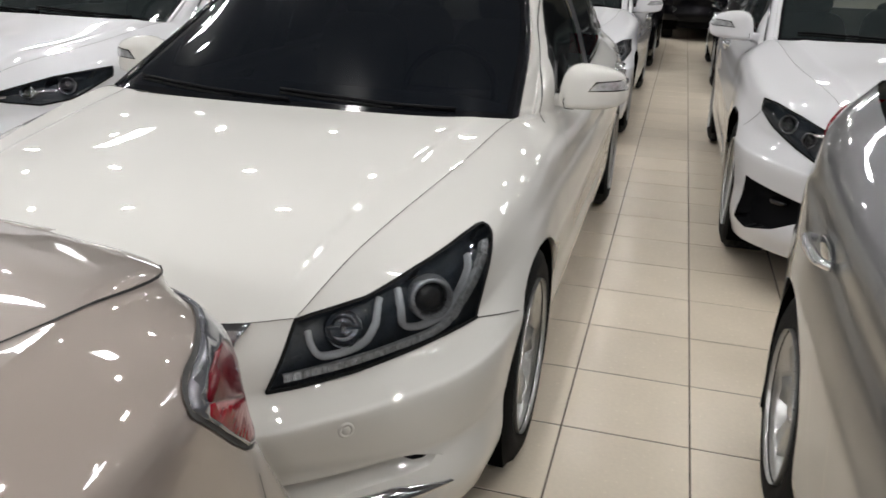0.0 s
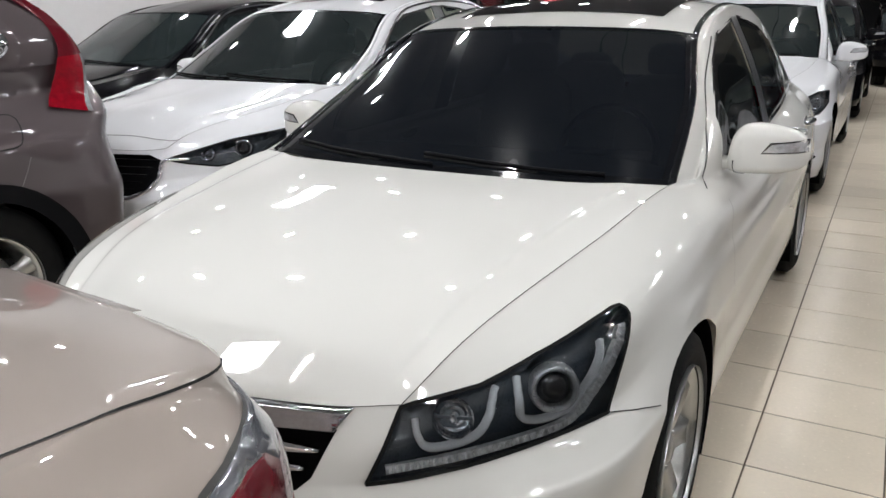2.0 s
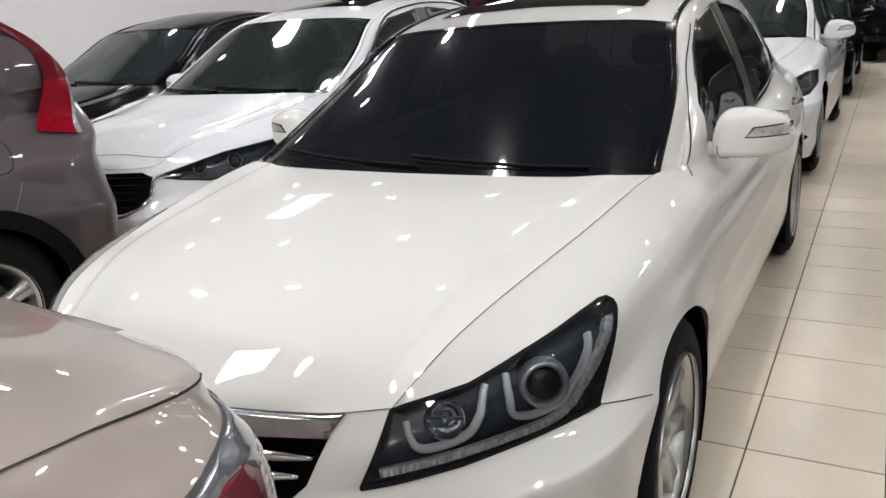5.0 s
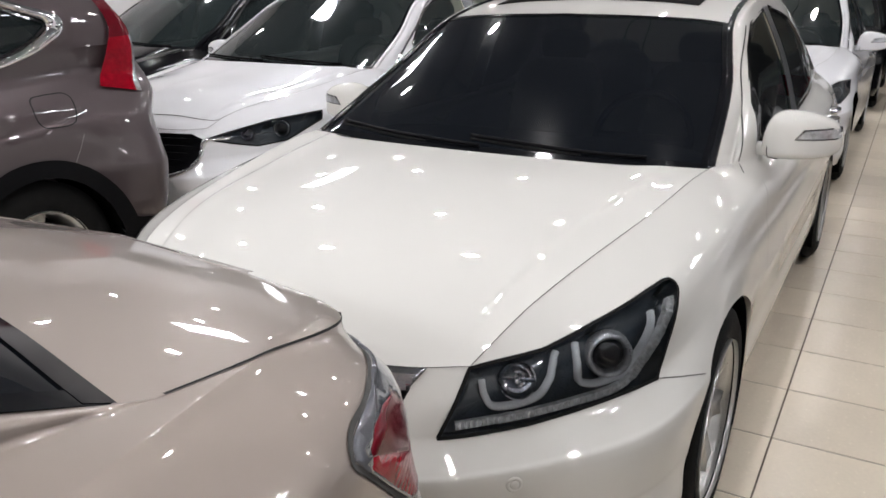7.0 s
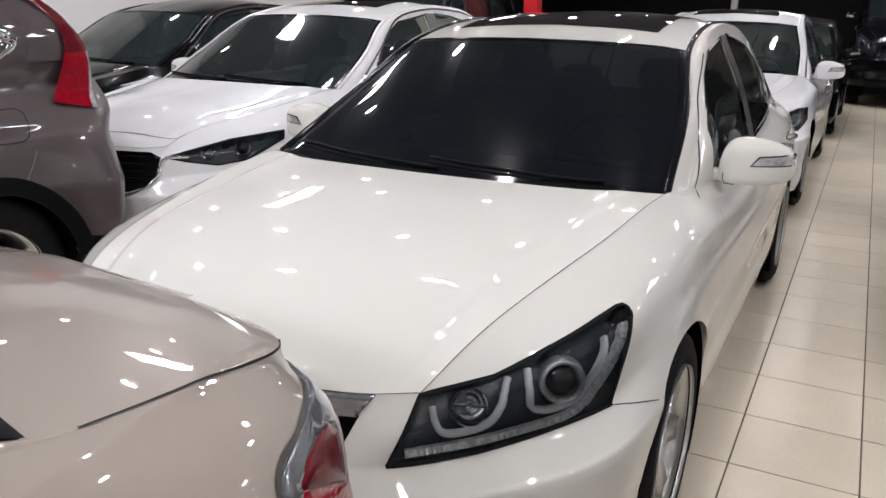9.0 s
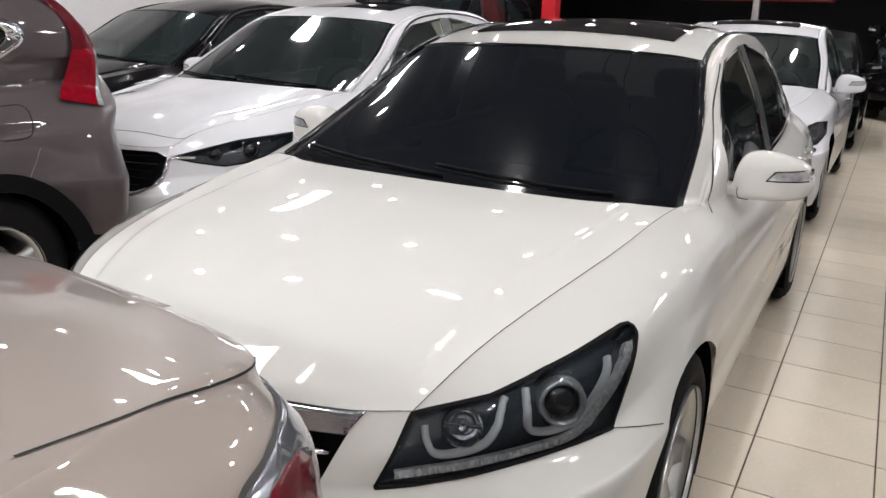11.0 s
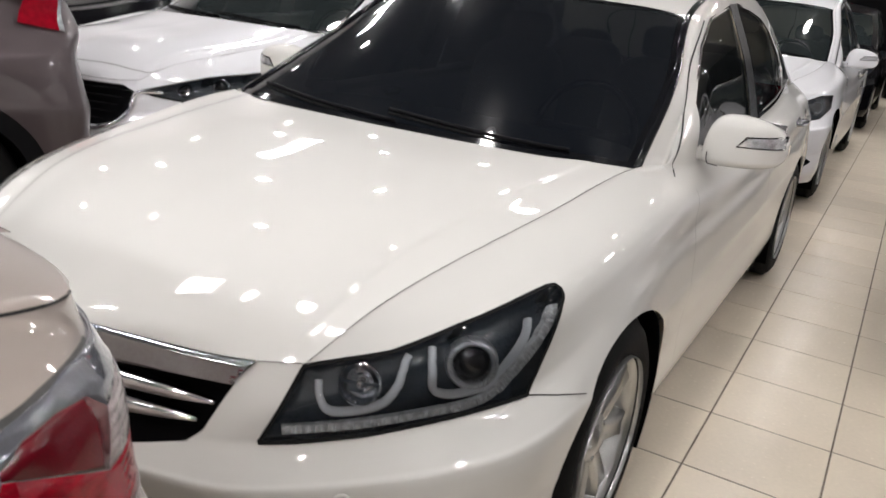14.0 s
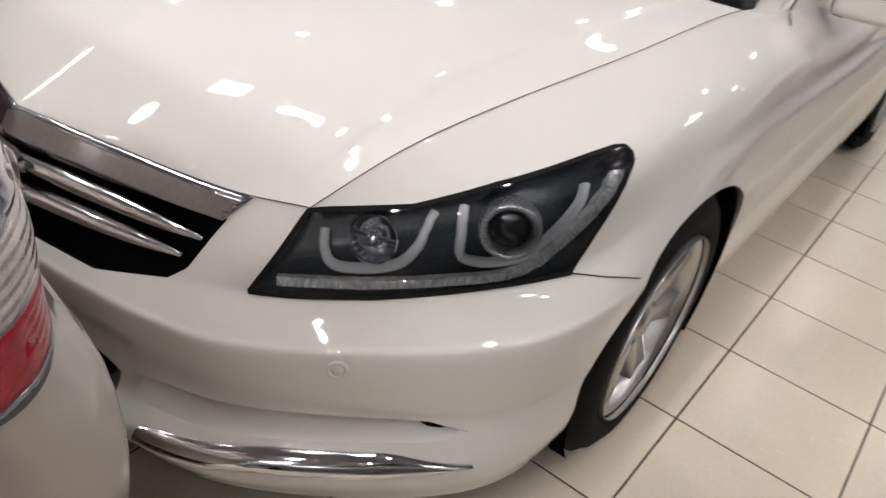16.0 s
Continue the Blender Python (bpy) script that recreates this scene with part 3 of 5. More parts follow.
def headlight_inside(lamp, faces, corners, side):
    """Two ringed projectors, two U-shaped light guides and a lit strip behind the lens."""
    bl, br, tp, inn = [Vector(p) for p in corners]
    vs = list({v for f in faces for v in f.verts})
    idx = {v: i for i, v in enumerate(vs)}
    tree = BVHTree.FromPolygons([v.co.copy() for v in vs], [[idx[v] for v in f.verts] for f in faces])

    def at(a, b, deep):
        q = bl.lerp(br, a).lerp(inn.lerp(tp, a), b)
        c, n, _, _ = tree.find_nearest(q)
        return c - n * deep, n

    def strip(pts, half, deep, name, material, label):
        nb = bmesh.new()
        fine = bez([(a, b, 0) for a, b in pts], 6 if name != "led_strip" else 20)
        p = [at(a, b, deep) for a, b, _ in fine]
        rows = []
        for i, (c, n) in enumerate(p):
            d = (p[min(i + 1, len(p) - 1)][0] - p[max(i - 1, 0)][0]).normalized()
            s = n.cross(d).normalized()
            flat = name == "led_strip"
            wide = half * (1.5 if flat and fine[i][0] > .84 else 1)
            crown = (.0, .006, -.002, .007, -.004, .004)[i % 6] if flat else .004
            rows.append([nb.verts.new(c + s * k * wide + n * h) for k, h in ((-1, -0.012), (-1, 0), (-0.4, crown), (0.4, crown * (.6 if flat else 1)), (1, 0), (1, -0.012))])
        for r, q in zip(rows, rows[1:]):
            for k in range(5):
                nb.faces.new([r[k], r[k + 1], q[k + 1], q[k]])
        bmesh.ops.recalc_face_normals(nb, faces=nb.faces)
        part(name, nb, material, lamp, label, smooth=name != "led_strip")

    strip([(.09, .73), (.14, .45), (.21, .25), (.30, .20), (.38, .23), (.41, .45), (.415, .70)], 0.0072, 0.02, "light_guide", GUIDE, "grey U-shaped light guide")
    strip([(.50, .70), (.53, .45), (.58, .27), (.68, .17), (.80, .18), (.845, .42), (.875, .74)], 0.0072, 0.02, "light_guide", GUIDE, "grey U-shaped light guide")
    strip([(.06, .11), (.3, .06), (.56, .045), (.80, .06), (.872, .32), (.925, .58), (.975, .82)], 0.0082, 0.009, "led_strip", CRYSTAL, "faceted running light strip")
    for a, b, r, label in ((.27, .52, .043, "faceted bowl reflector"), (.672, .50, .051, "projector lens with chrome ring")):
        c, n = at(a, b, 0.03)
        turn = (n * 0.75 + Vector((0, -0.55, 0))).normalized().to_track_quat("X", "Z").to_matrix().to_4x4()
        m = Matrix.Translation(c) @ turn
        if a < .5:
            bowl = lathe([(r * .96, .006), (r * .90, .008), (r * .88, .002), (r * .70, -.016), (r * .45, -.026), (r * .14, -.030)], 24)
            part("reflector_bowl", bowl, BOWL, lamp, label, smooth=False, at=m)
            part("bulb_shield", blob((-.008, 0, 0), (.018, r * .20, r * .26), .8, 14), CHROME, lamp, at=m)
            part("bowl_web", box(-.012, -r * .86, -.003, -.006, r * .86, .003, .001), HOUSING, lamp, at=m)
            continue
        ring = lathe([(r * .70, -.02), (r * .73, .002), (r * .84, .010), (r * .95, .009), (r * 1.02, .003), (r * 1.05, -.02)], 40)
        part("projector_ring", ring, SATIN, lamp, label, at=m)
        nb = bmesh.new()
        bmesh.ops.create_uvsphere(nb, u_segments=28, v_segments=14, radius=r * .70)
        for v in nb.verts:
            v.co.x = v.co.x * .5 - .012
        part("projector_lens", nb, GLOSSBLACK, lamp, at=m)


def ring_shell(stations, n=28):
    """A closed skin through rounded sections (u, back, front, foot, top) across the car."""
    nb, rows = bmesh.new(), []
    for u, y0, y1, z0, z1 in stations:
        row = []
        for k in range(n):
            a = 2 * math.pi * k / n
            c, d = math.cos(a), math.sin(a)
            e = .62 if d > 0 else .28
            row.append(nb.verts.new((u, (y0 + y1) / 2 + (y1 - y0) / 2 * math.copysign(abs(c) ** (.7 if d > 0 else .45), c), z0 + (z1 - z0) * (.5 + .5 * math.copysign(abs(d) ** e, d)))))
        rows.append(row)
    for r, q in zip(rows, rows[1:]):
        for k in range(n):
            nb.faces.new([r[k], r[(k + 1) % n], q[(k + 1) % n], q[k]])
    nb.faces.new(rows[0][::-1])
    nb.faces.new(rows[-1])
    bmesh.ops.recalc_face_normals(nb, faces=nb.faces)
    return nb


def mirror_on(car, paint, s, m):
    """A door mirror: domed cap, flat foot that runs on into the arm, clear indicator in its outer half."""
    cap = bez([(0, .055, -.022, .004, -.034), (.006, .055, -.034, .050, -.040), (.022, .058, -.050, .090, -.043), (.05, .06, -.062, .112, -.044), (.11, .064, -.066, .117, -.042),
               (.17, .070, -.056, .106, -.036), (.215, .076, -.030, .086, -.026), (.236, .080, .0, .062, -.012), (.243, .082, .02, .044, .004)], 3)
    nb = ring_shell([(s * u, y1, y0, low, z) for u, y1, y0, z, low in cap])
    tree = BVHTree.FromBMesh(nb)
    mo = part("mirror", nb, paint, car, "door mirror in body colour", at=m)
    foot = bez([(-.085, .075, .03, -.060), (-.04, .066, .004, -.056), (.0, .058, -.026, -.040), (.03, .056, -.045, -.036)], 3)
    part("mirror_foot", ring_shell([(s * u, y1, y0, z, -.001) for u, y1, y0, z in foot]), paint, mo)
    part("mirror_arm", box(*((-.13, -.05, -.075, -.075, .05, -.002) if s > 0 else (.075, -.05, -.075, .13, .05, -.002)), .012, 3), paint, mo)
    part("foot_gap", tube([(s * .022, -.0515, -.003), (s * .022, -.0525, -.022), (s * .028, -.050, -.040), (s * .06, -.054, -.0415)], .0014, 5), GAP, mo)
    part("mirror_glass", box(*((.03, .058, .012, .225, .068, .098) if s > 0 else (-.225, .058, .012, -.03, .068, .098)), .006, 2), CHROME, mo)
    for name, grow, out, material, label in (("indicator_frame", .004, .0012, GLOSSBLACK, ""), ("indicator", 0, .003, LENSGREY, "clear indicator strip")):
        nb, rows = bmesh.new(), []
        for k in np.linspace(0, 1, 14):
            row = []
            for j in np.linspace(0, 1, 5):
                z = .030 - grow + (.028 + 2 * grow + .004 * k) * j + .006 * k
                u = (.112 + .026 * j - 1.5 * grow) * (1 - k) + (.238 + grow / 3) * k
                h = tree.ray_cast(Vector((s * u, -1, z)), Vector((0, 1, 0)))
                row.append(nb.verts.new((h[0] if h[0] is not None else Vector((s * u, .02, z))) - Vector((0, out, 0))))
            rows.append(row)
        for r, q in zip(rows, rows[1:]):
            for k in range(4):
                nb.faces.new([r[k], r[k + 1], q[k + 1], q[k]])
        part(name, nb, material, mo, label)
    return mo


def build_car(name, label, m, curves, paint, head, grille, tail, windows, style=(7, False, .327, .218, ALLOY), glassmat=TINT, group="",
              doors=True, roof_glass=True, mirrors=True, lining=CABIN, nu=9, nv=5, front_detail=None, trim=CHROME, axles=AXLES, half_track=0.90, arch=None, seal=(GLOSSBLACK, .016), flowing=False, sideglass=None):
    car = thing(name, label, "car", m, group)
    C = full_rows(curves)
    # lower shell
    b = bmesh.new()
    sheet(b, loft([crisp(C["A"], nu)] + [bez(C[k], nu) for k in "KQBOCPDEF"], 0, nv), flip=True)
    weld(b)
    whole = BVHTree.FromBMesh(b)
    made = {}

    def both(poly, way):
        for s in (1, -1):
            yield s, cut(b, [(s * x, y, z) for x, y, z in poly], (s * way[0], way[1], way[2]))

    # wheel openings and liners
    for ax in axles:
        z0 = style[2]
        ahead, wide, high, back = arch or (z0 + .042, z0 + .042, z0 + .042, 0.0)
        mid = ax + back

        def reach(t, more=0.0):
            return ((wide if math.cos(t) > 0 else ahead) + more) * math.cos(t)
        poly = [(0.9, mid + reach(t), max(0.05, z0 + high * math.sin(t))) for t in np.linspace(-0.55, math.pi + 0.55, 35)]
        for s, faces in both(poly, (-1, 0, 0)):
            drop_faces(b, faces)
            nb = bmesh.new()
            rows = []
            for t in np.linspace(-0.6, math.pi + 0.6, 30):
                y, z = mid + reach(t, .004), z0 + (high + .004) * math.sin(t)
                rows.append([nb.verts.new((s * x, y, z)) for x in (half_track - .012, half_track - 0.07, 0.6)])
            for r, q in zip(rows, rows[1:]):
                nb.faces.new([r[0], r[1], q[1], q[0]])
                nb.faces.new([r[1], r[2], q[2], q[1]])
            part("wheel_liner", nb, LINER, car)
            part("mud_flap", box(.68 if s > 0 else -.885, mid + wide + .002, .10, .885 if s > 0 else -.68, mid + wide + .014, z0 + .04, .005), PLASTIC, car)
            tyre, rim, disc = wheel_meshes(style)
            wm = pose(s * (half_track - .018), ax, z0) @ (Matrix() if s > 0 else pose(0, 0, 0, 0, 0, 180))
            tb = part("wheel", tyre, RUBBER, car, "black tyre on a silver alloy rim", at=wm)
            part("rim", rim, ALLOY, tb)
            part("brake_disc", disc, STEEL, tb)
    # grille
    if grille:
        bar = grille.get("bar")
        if bar:
            f = cut(b, bar, (0, 1, 0))
            nb = lifted(f, 0.006, 1)
            drop_faces(b, f)
            part("grille_bar", nb, DARKCHROME, car, "broad chrome upper grille bar")
        f = cut(b, grille["poly"], (0, 1, 0))
        nb = lifted(f, -0.05, 1)
        drop_faces(b, f)
        g = part("grille", nb, PLASTIC, car, "black recessed grille", smooth=False)
        for z0, z1, w, r in grille["slats"]:
            pts, tp = [], []
            for k in np.linspace(-1, 1, 41):
                q = whole.ray_cast(Vector((w * k, -1.6, z0 + (z1 - z0) * abs(k) ** 1.5)), Vector((0, 1, 0)))
                pts.append(q[0] + Vector((0, 0.014, 0)))
                tp.append(max(0.25, 1 - abs(k) ** 4 * .75))
            part("slat", tube(pts, r, 8, 0.6, taper=tp), grille.get("mat", CHROME), g)
        if grille.get("wing"):
            for s in (1, -1):
                pts = [whole.find_nearest(Vector((s * x, y, z)))[0] for x, y, z in bez(grille["wing"], 6)]
                part("grille_wing", tube(pts, 0.016, 8, 0.6), CHROME, car, "chrome wing under the grille")
        if grille.get("badge"):
            q = whole.find_nearest(Vector((0, -1.0, grille["badge"])))
            nb = box(-.07, -.01, -.055, .07, .01, .055, .02, 3)
            part("badge", nb, CHROME, car, "plain chrome emblem", at=Matrix.Translation(q[0] - Vector((0, .004, 0))))
    # head lamps
    for s in (1, -1):
        faces = cut_all(b, [[(s * x, y, z) for x, y, z in poly] for poly in head["polys"]], (s * head["way"][0], head["way"][1], head["way"][2]))
        lens, bowl = lifted(faces, 0.002), lifted(faces, -0.055, 1)
        lamp = part("headlight", bowl, HOUSING, car, "dark headlight housing behind a clear lens")
        corners = [(s * x, y, z) for x, y, z in head["corners"]]
        headlight_inside(lamp, faces, corners, s) if head.get("full") else None
        if not head.get("full"):
            c = sum((Vector(p) for p in corners), Vector()) / 4
            q = whole.find_nearest(c)
            for f, big in ((-.22, .036), (.2, .046)):
                d = (Vector(corners[1]) - Vector(corners[0])) * f
                r = whole.find_nearest(q[0] + d)
                turn = (r[1] * .6 + Vector((0, -.7, 0))).normalized().to_track_quat("X", "Z").to_matrix().to_4x4()
                m1 = Matrix.Translation(r[0] - r[1] * .032) @ turn
                part("projector_ring", lathe([(big * .66, -.02), (big * .70, .006), (big * .92, .008), (big, -.002), (big * 1.02, -.02)], 28), DARKCHROME, lamp, at=m1)
                part("projector_lens", blob((0, 0, 0), (.016, big * .66, big * .66), 1, 14), GLOSSBLACK, lamp, at=m1)
            low = [Vector(corners[0]).lerp(Vector(corners[1]), k).lerp(q[0], .28 * k) for k in np.linspace(.08, .9, 14)]
            low = [whole.find_nearest(p)[0] - whole.find_nearest(p)[1] * .012 + Vector((0, 0, .016)) for p in low]
            part("led_strip", tube(low, .0035, 8, .6), DARKCHROME, lamp, "silver reflector strip")
        rimline = outline(faces)
        drop_faces(b, faces)
        part("lens", lens, CLEAR, lamp, "clear polished lens")
        if rimline:
            part("lens_gasket", ribbon(whole, rimline, .008, .0025, closed=True), RUBBER, lamp)
    # tail lamps
    for s in (1, -1):
        for poly, way, material, lab in tail:
            several = poly if isinstance(poly[0], list) else [poly]
            faces = cut_all(b, [[(s * x, y, z) for x, y, z in q] for q in several], (s * way[0], way[1], way[2]))
            if not faces:
                continue
            nb = lifted(faces, 0.006, 1)
            drop_faces(b, faces)
            part("tail_lamp", nb, material, car, lab)
    # doors
    if doors:
        for s in (1, -1):
            for poly, knob in doors:
                faces = cut(b, [(s * .9, y, z) for y, z in poly], (-s, 0, 0), 0.0)
                rimline = outline(faces)
                nb = lifted(faces, 0.0)
                drop_faces(b, faces)
                d = part("door", nb, paint, car)
                # the gap shows down both sides and along the sill, not under the windows
                crest = sorted(poly, key=lambda p: -p[1])[:2]
                lo, hi = sorted(crest)
                under = [v for v in rimline if v.z < np.interp(v.y, (lo[0], hi[0]), (lo[1], hi[1])) - .006]
                if len(under) > 3:
                    gaps = bmesh.new()
                    for v, w in zip(under, under[1:] + under[:1]):
                        if (w - v).length < .16:
                            ribbon(whole, [v, w], .0024, .0012, bm=gaps)
                    part("door_gap", gaps, SOFTSEAM, d)
                if knob:
                    q = whole.find_nearest(Vector((s * .95, knob[0], knob[1])))
                    pts = [q[0] + q[1] * h + Vector((0, y, 0)) for y, h in ((-.10, .0), (-.085, .028), (-.03, .036), (.03, .036), (.085, .028), (.10, 0))]
                    part("door_handle", tube(bez(pts, 4), .013, 8, .8), trim or CHROME, d, "bright pull handle")
                    part("handle_cup", blob((0, 0, 0), (.004, .075, .03), .8, 16), paint if trim is not CHROME else CHROME, d, at=Matrix.Translation(q[0]))
    if front_detail:
        front_detail(car, b, whole, both)
    if flowing:
        # the pillars and the rail over the windows run into the flank without a break
        first = int(round(5.4 * nu))
        low, fine = crisp(C["A"], nu)[first:int(flowing * nu) + 1], bez(C["R"], nu)
        rail = bez(C["I"], nu)
        if "LE" in C:
            seam = bez(C["LE"], nu)[1:nu + 1]
            fine, rail = np.vstack([fine, seam]), np.vstack([rail, seam])
        at = np.interp(low[:, 1], (low[0, 1], C["A"][6][1], low[-1, 1]), (fine[0, 1], C["R"][1][1], fine[-1, 1]))
        num = np.interp(at, fine[:, 1], np.arange(len(fine)))
        top = np.array([[np.interp(n, np.arange(len(fine)), fine[:, k]) for k in range(3)] for n in num])
        inner = np.array([[np.interp(n, np.arange(len(rail)), rail[:, k]) for k in range(3)] for n in num])
        # at the pillar's foot the rail springs straight from the fender's edge
        root = crisp(C["A"], nu)[5 * nu:first]
        low, top = np.vstack([root, low]), np.vstack([root, top])
        inner = np.vstack([np.repeat(rail[:1], len(root), axis=0), inner])
        wide = np.linalg.norm(top - low, axis=1)[:, None]
        half = (low + top) / 2 + wide * np.array((.06, 0, 0))
        nb = bmesh.new()
        sheet(nb, loft([low, half, top], 0, 6), flip=False)
        nb.normal_update()
        y0, z0, z1 = (windows[0][1][0] + windows[1][0][0]) / 2, windows[0][1][1] - .012, windows[0][2][1] + .012
        half = (windows[1][0][0] - windows[0][1][0]) / 2
        posts = [[(y0 - half, z0), (y0 + half, z0), (y0 + half, z1), (y0 - half, z1)]]
        for s in (1, -1):
            for poly in windows + posts:
                drop_faces(nb, cut(nb, [(s * .75, y, z) for y, z in poly], (-s, 0, 0), 0.0))
        swell = np.minimum(1, np.linalg.norm(top - inner, axis=1) / .04) * np.interp(top[:, 1], (.9, 1.5), (.2, 1.0))
        sheet(nb, loft([top, (top + inner) / 2 + np.array((.012, 0, .008)) * swell[:, None], inner], 0, 3), flip=False)
        if "LE" in C:
            n0 = len(fine) - 1 - nu
            on = num > n0 + .02
            rim = np.vstack([rail[n0:n0 + 1], top[len(root):][on], crisp(C["A"], nu)[10 * nu + 1:]])
            f = np.concatenate([[0], num[on] - n0, nu + 1 + np.arange(2 * nu)])
            rows = [np.array([[np.interp(q, np.arange(3 * nu + 1), c[:, k]) for k in range(3)] for q in f]) for c in (bez(d, nu) for d in C["L"])]
            sheet(nb, loft(rows + [rim], 0, 8), flip=True)
        join(b, nb)
        weld(b, .0015)
        b.normal_update()
        flow = BVHTree.FromBMesh(b)
        if "LE" in C:
            seam = [p for p in bez(C["LE"], 4) if p[0] > .02]
            outer = [(p[0], p[1], 1.04) for p in seam]
            lid_faces = cut(b, outer + [(-x, y, z) for x, y, z in outer[::-1]], (0, 0, -1))
            nb = lifted(lid_faces)
            drop_faces(b, lid_faces)
            part("boot_lid", nb, paint, car)
        if windows is SALOON_WINDOWS:
            for s in (1, -1):
                part("door_gap", ribbon(flow, [(s * x, y, z) for x, y, z in bez([(.812, .572, .895), (.79, .67, .945), (.762, .766, 1.0), (.728, .874, 1.10), (.70, .98, 1.185), (.66, 1.24, 1.325)], 5)], .006, .0015), GAP, car)
        if trim:
            for s in (1, -1):
                line = [(s * .82, y, z - .008) for poly in windows for y, z in (poly[0], poly[1])]
                part("window_trim", ribbon(flow, line, .016, .003), trim, car, "bright trim under the side windows")
    part("body", b, paint, car)

    # bonnet, boot lid
    nb = bmesh.new()
    edge = crisp(C["A"], nu)
    grid = loft([bez(c, nu) for c in C["H"]] + [edge[2 * nu:5 * nu + 1]], 0, 10)
    nose = edge[:2 * nu + 1]
    for p in grid[0]:
        p[1], p[2] = np.interp(p[0], nose[:, 0], nose[:, 1]), np.interp(p[0], nose[:, 0], nose[:, 2]) + .001
    sheet(nb, grid, flip=True)
    part("bonnet", weld(nb), paint, car)
    lid = bez(C["LE"], nu) if "LE" in C else edge[9 * nu:12 * nu + 1]
    if not ("LE" in C and flowing):
        nb = bmesh.new()
        sheet(nb, loft([bez(c, nu) for c in C["L"]] + [lid], 0, 8), flip=True)
        part("boot_lid", weld(nb), paint, car)
    line = [Vector(p) for p in edge[:5 * nu + 1]]
    part("bonnet_gap", ribbon(whole, [Vector((-p.x, p.y, p.z)) for p in line[:0:-1]] + line, .0018, .0016), SEAM, car)
    for s in (1, -1):
        line = [Vector((s * p[0], p[1], p[2])) for p in lid[int(.25 * nu):] if p[0] > (.587 if flowing else 0)]
        part("boot_gap", ribbon(flow if flowing else whole, line, .0038, .0012), GAP, car)

    # windscreen, roof, rear window, pillars
    nb = bmesh.new()
    pane = loft(C["W"], 8, 8)
    ends = bez(C["I"], nu)[:2 * nu + 1]
    side = np.array([[np.interp(k, np.arange(len(ends)), ends[:, c]) for c in range(3)] for k in np.linspace(0, 2 * nu, len(pane[-1]))])
    pane = pane + (side - pane[-1])[None] * (np.linspace(0, 1, len(pane)) ** 3)[:, None, None]
    sheet(nb, pane, flip=False)
    weld(nb)
    wt = BVHTree.FromBMesh(nb)
    part("windscreen", nb, glassmat, car, "dark tinted windscreen")
    top = [Vector(p) for p in bez(C["W"][2], 8)]
    side = [Vector(p) for p in pane[-1]]
    low = [Vector(p) for p in bez(C["W"][0], 8)]
    for s in (1, -1):
        part("windscreen_seal", ribbon(wt, [Vector((s * (p.x - .014), p.y, p.z)) for p in side], .034, .003), SEAL, car, "black seal beside the windscreen")
    for line, wide in ((top, .018), (low, .030)):
        across = [Vector((-p.x, p.y, p.z)) for p in line[:0:-1]] + line
        part("windscreen_seal", ribbon(wt, across, wide, .003), SEAL, car, "black seal across the windscreen")
    foot, waist = bez(C["W"][0], 8), bez(C["W"][1], 8)
    for x0, x1, f0, f1 in ((-.62, .02, .10, .03), (-.03, .56, .10, .03)):
        pts = []
        for k in np.linspace(0, 1, 16):
            x, f = x0 + (x1 - x0) * k, f0 * (1 - k) ** 1.2 + f1
            lo = Vector((x, np.interp(abs(x), foot[:, 0], foot[:, 1]), np.interp(abs(x), foot[:, 0], foot[:, 2])))
            hi = Vector((x, np.interp(abs(x), waist[:, 0], waist[:, 1]), np.interp(abs(x), waist[:, 0], waist[:, 2])))
            q = wt.find_nearest(lo.lerp(hi, f))
            pts.append(q[0] + q[1] * .010)
        w = part("wiper", tube(pts, .0065, 6, 1.0), PLASTIC, car, "black wiper arm and blade")
        part("wiper_blade", tube([p - Vector((0, .004, .012)) for p in pts[:11]], .005, 6), RUBBER, w)
    ie = bez(C["I"], nu)
    nb = bmesh.new()
    sheet(nb, loft([bez(c, nu) for c in C["T"]] + [ie[2 * nu:6 * nu + 1]], 0, 8), flip=True)
    if not flowing:
        sheet(nb, loft([bez(C["I"], nu), [tuple((np.array(p) + np.array(q)) / 2 + np.array((.012, 0, .008))) for p, q in zip(ie, bez(C["R"], nu))], bez(C["R"], nu)], 0, 4), flip=True)
    weld(nb)
    rt = BVHTree.FromBMesh(nb)
    part("roof", nb, paint, car)
    for s in (1, -1):
        part("roof_moulding", tube([Vector((s * p[0], p[1] - .002, p[2] + .001)) for p in ie[:6 * nu]], .0125, 8, .7), SEAL if flowing else paint, car, "moulding beside the windscreen and along the roof's edge")
    if roof_glass:
        y0, y1, w = roof_glass
        nb = bmesh.new()
        grid = [[(rt.ray_cast(Vector((x, y, 3)), Vector((0, 0, -1)))[0] or Vector((x, y, 1.47))) + Vector((0, 0, .003)) for y in np.linspace(y0, y1, 12)] for x in np.linspace(-w, w, 16)]
        sheet(nb, grid, flip=False, mirror=False)
        part("sunroof", nb, ROOFGLASS, car, "black glass sunroof panel")
    nb = bmesh.new()
    sheet(nb, loft([bez(c, nu) for c in C["G"]] + [ie[6 * nu:8 * nu + 1]], 0, 8), flip=True)
    weld(nb)
    gt = BVHTree.FromBMesh(nb)
    part("rear_window", nb, glassmat, car, "dark tinted rear window")
    rim = [Vector(p) for p in ie[6 * nu:8 * nu + 1]]
    base = [Vector(p) for p in np.vstack([bez([c[2] for c in C["G"]] + [C["I"][8]], 8)])]
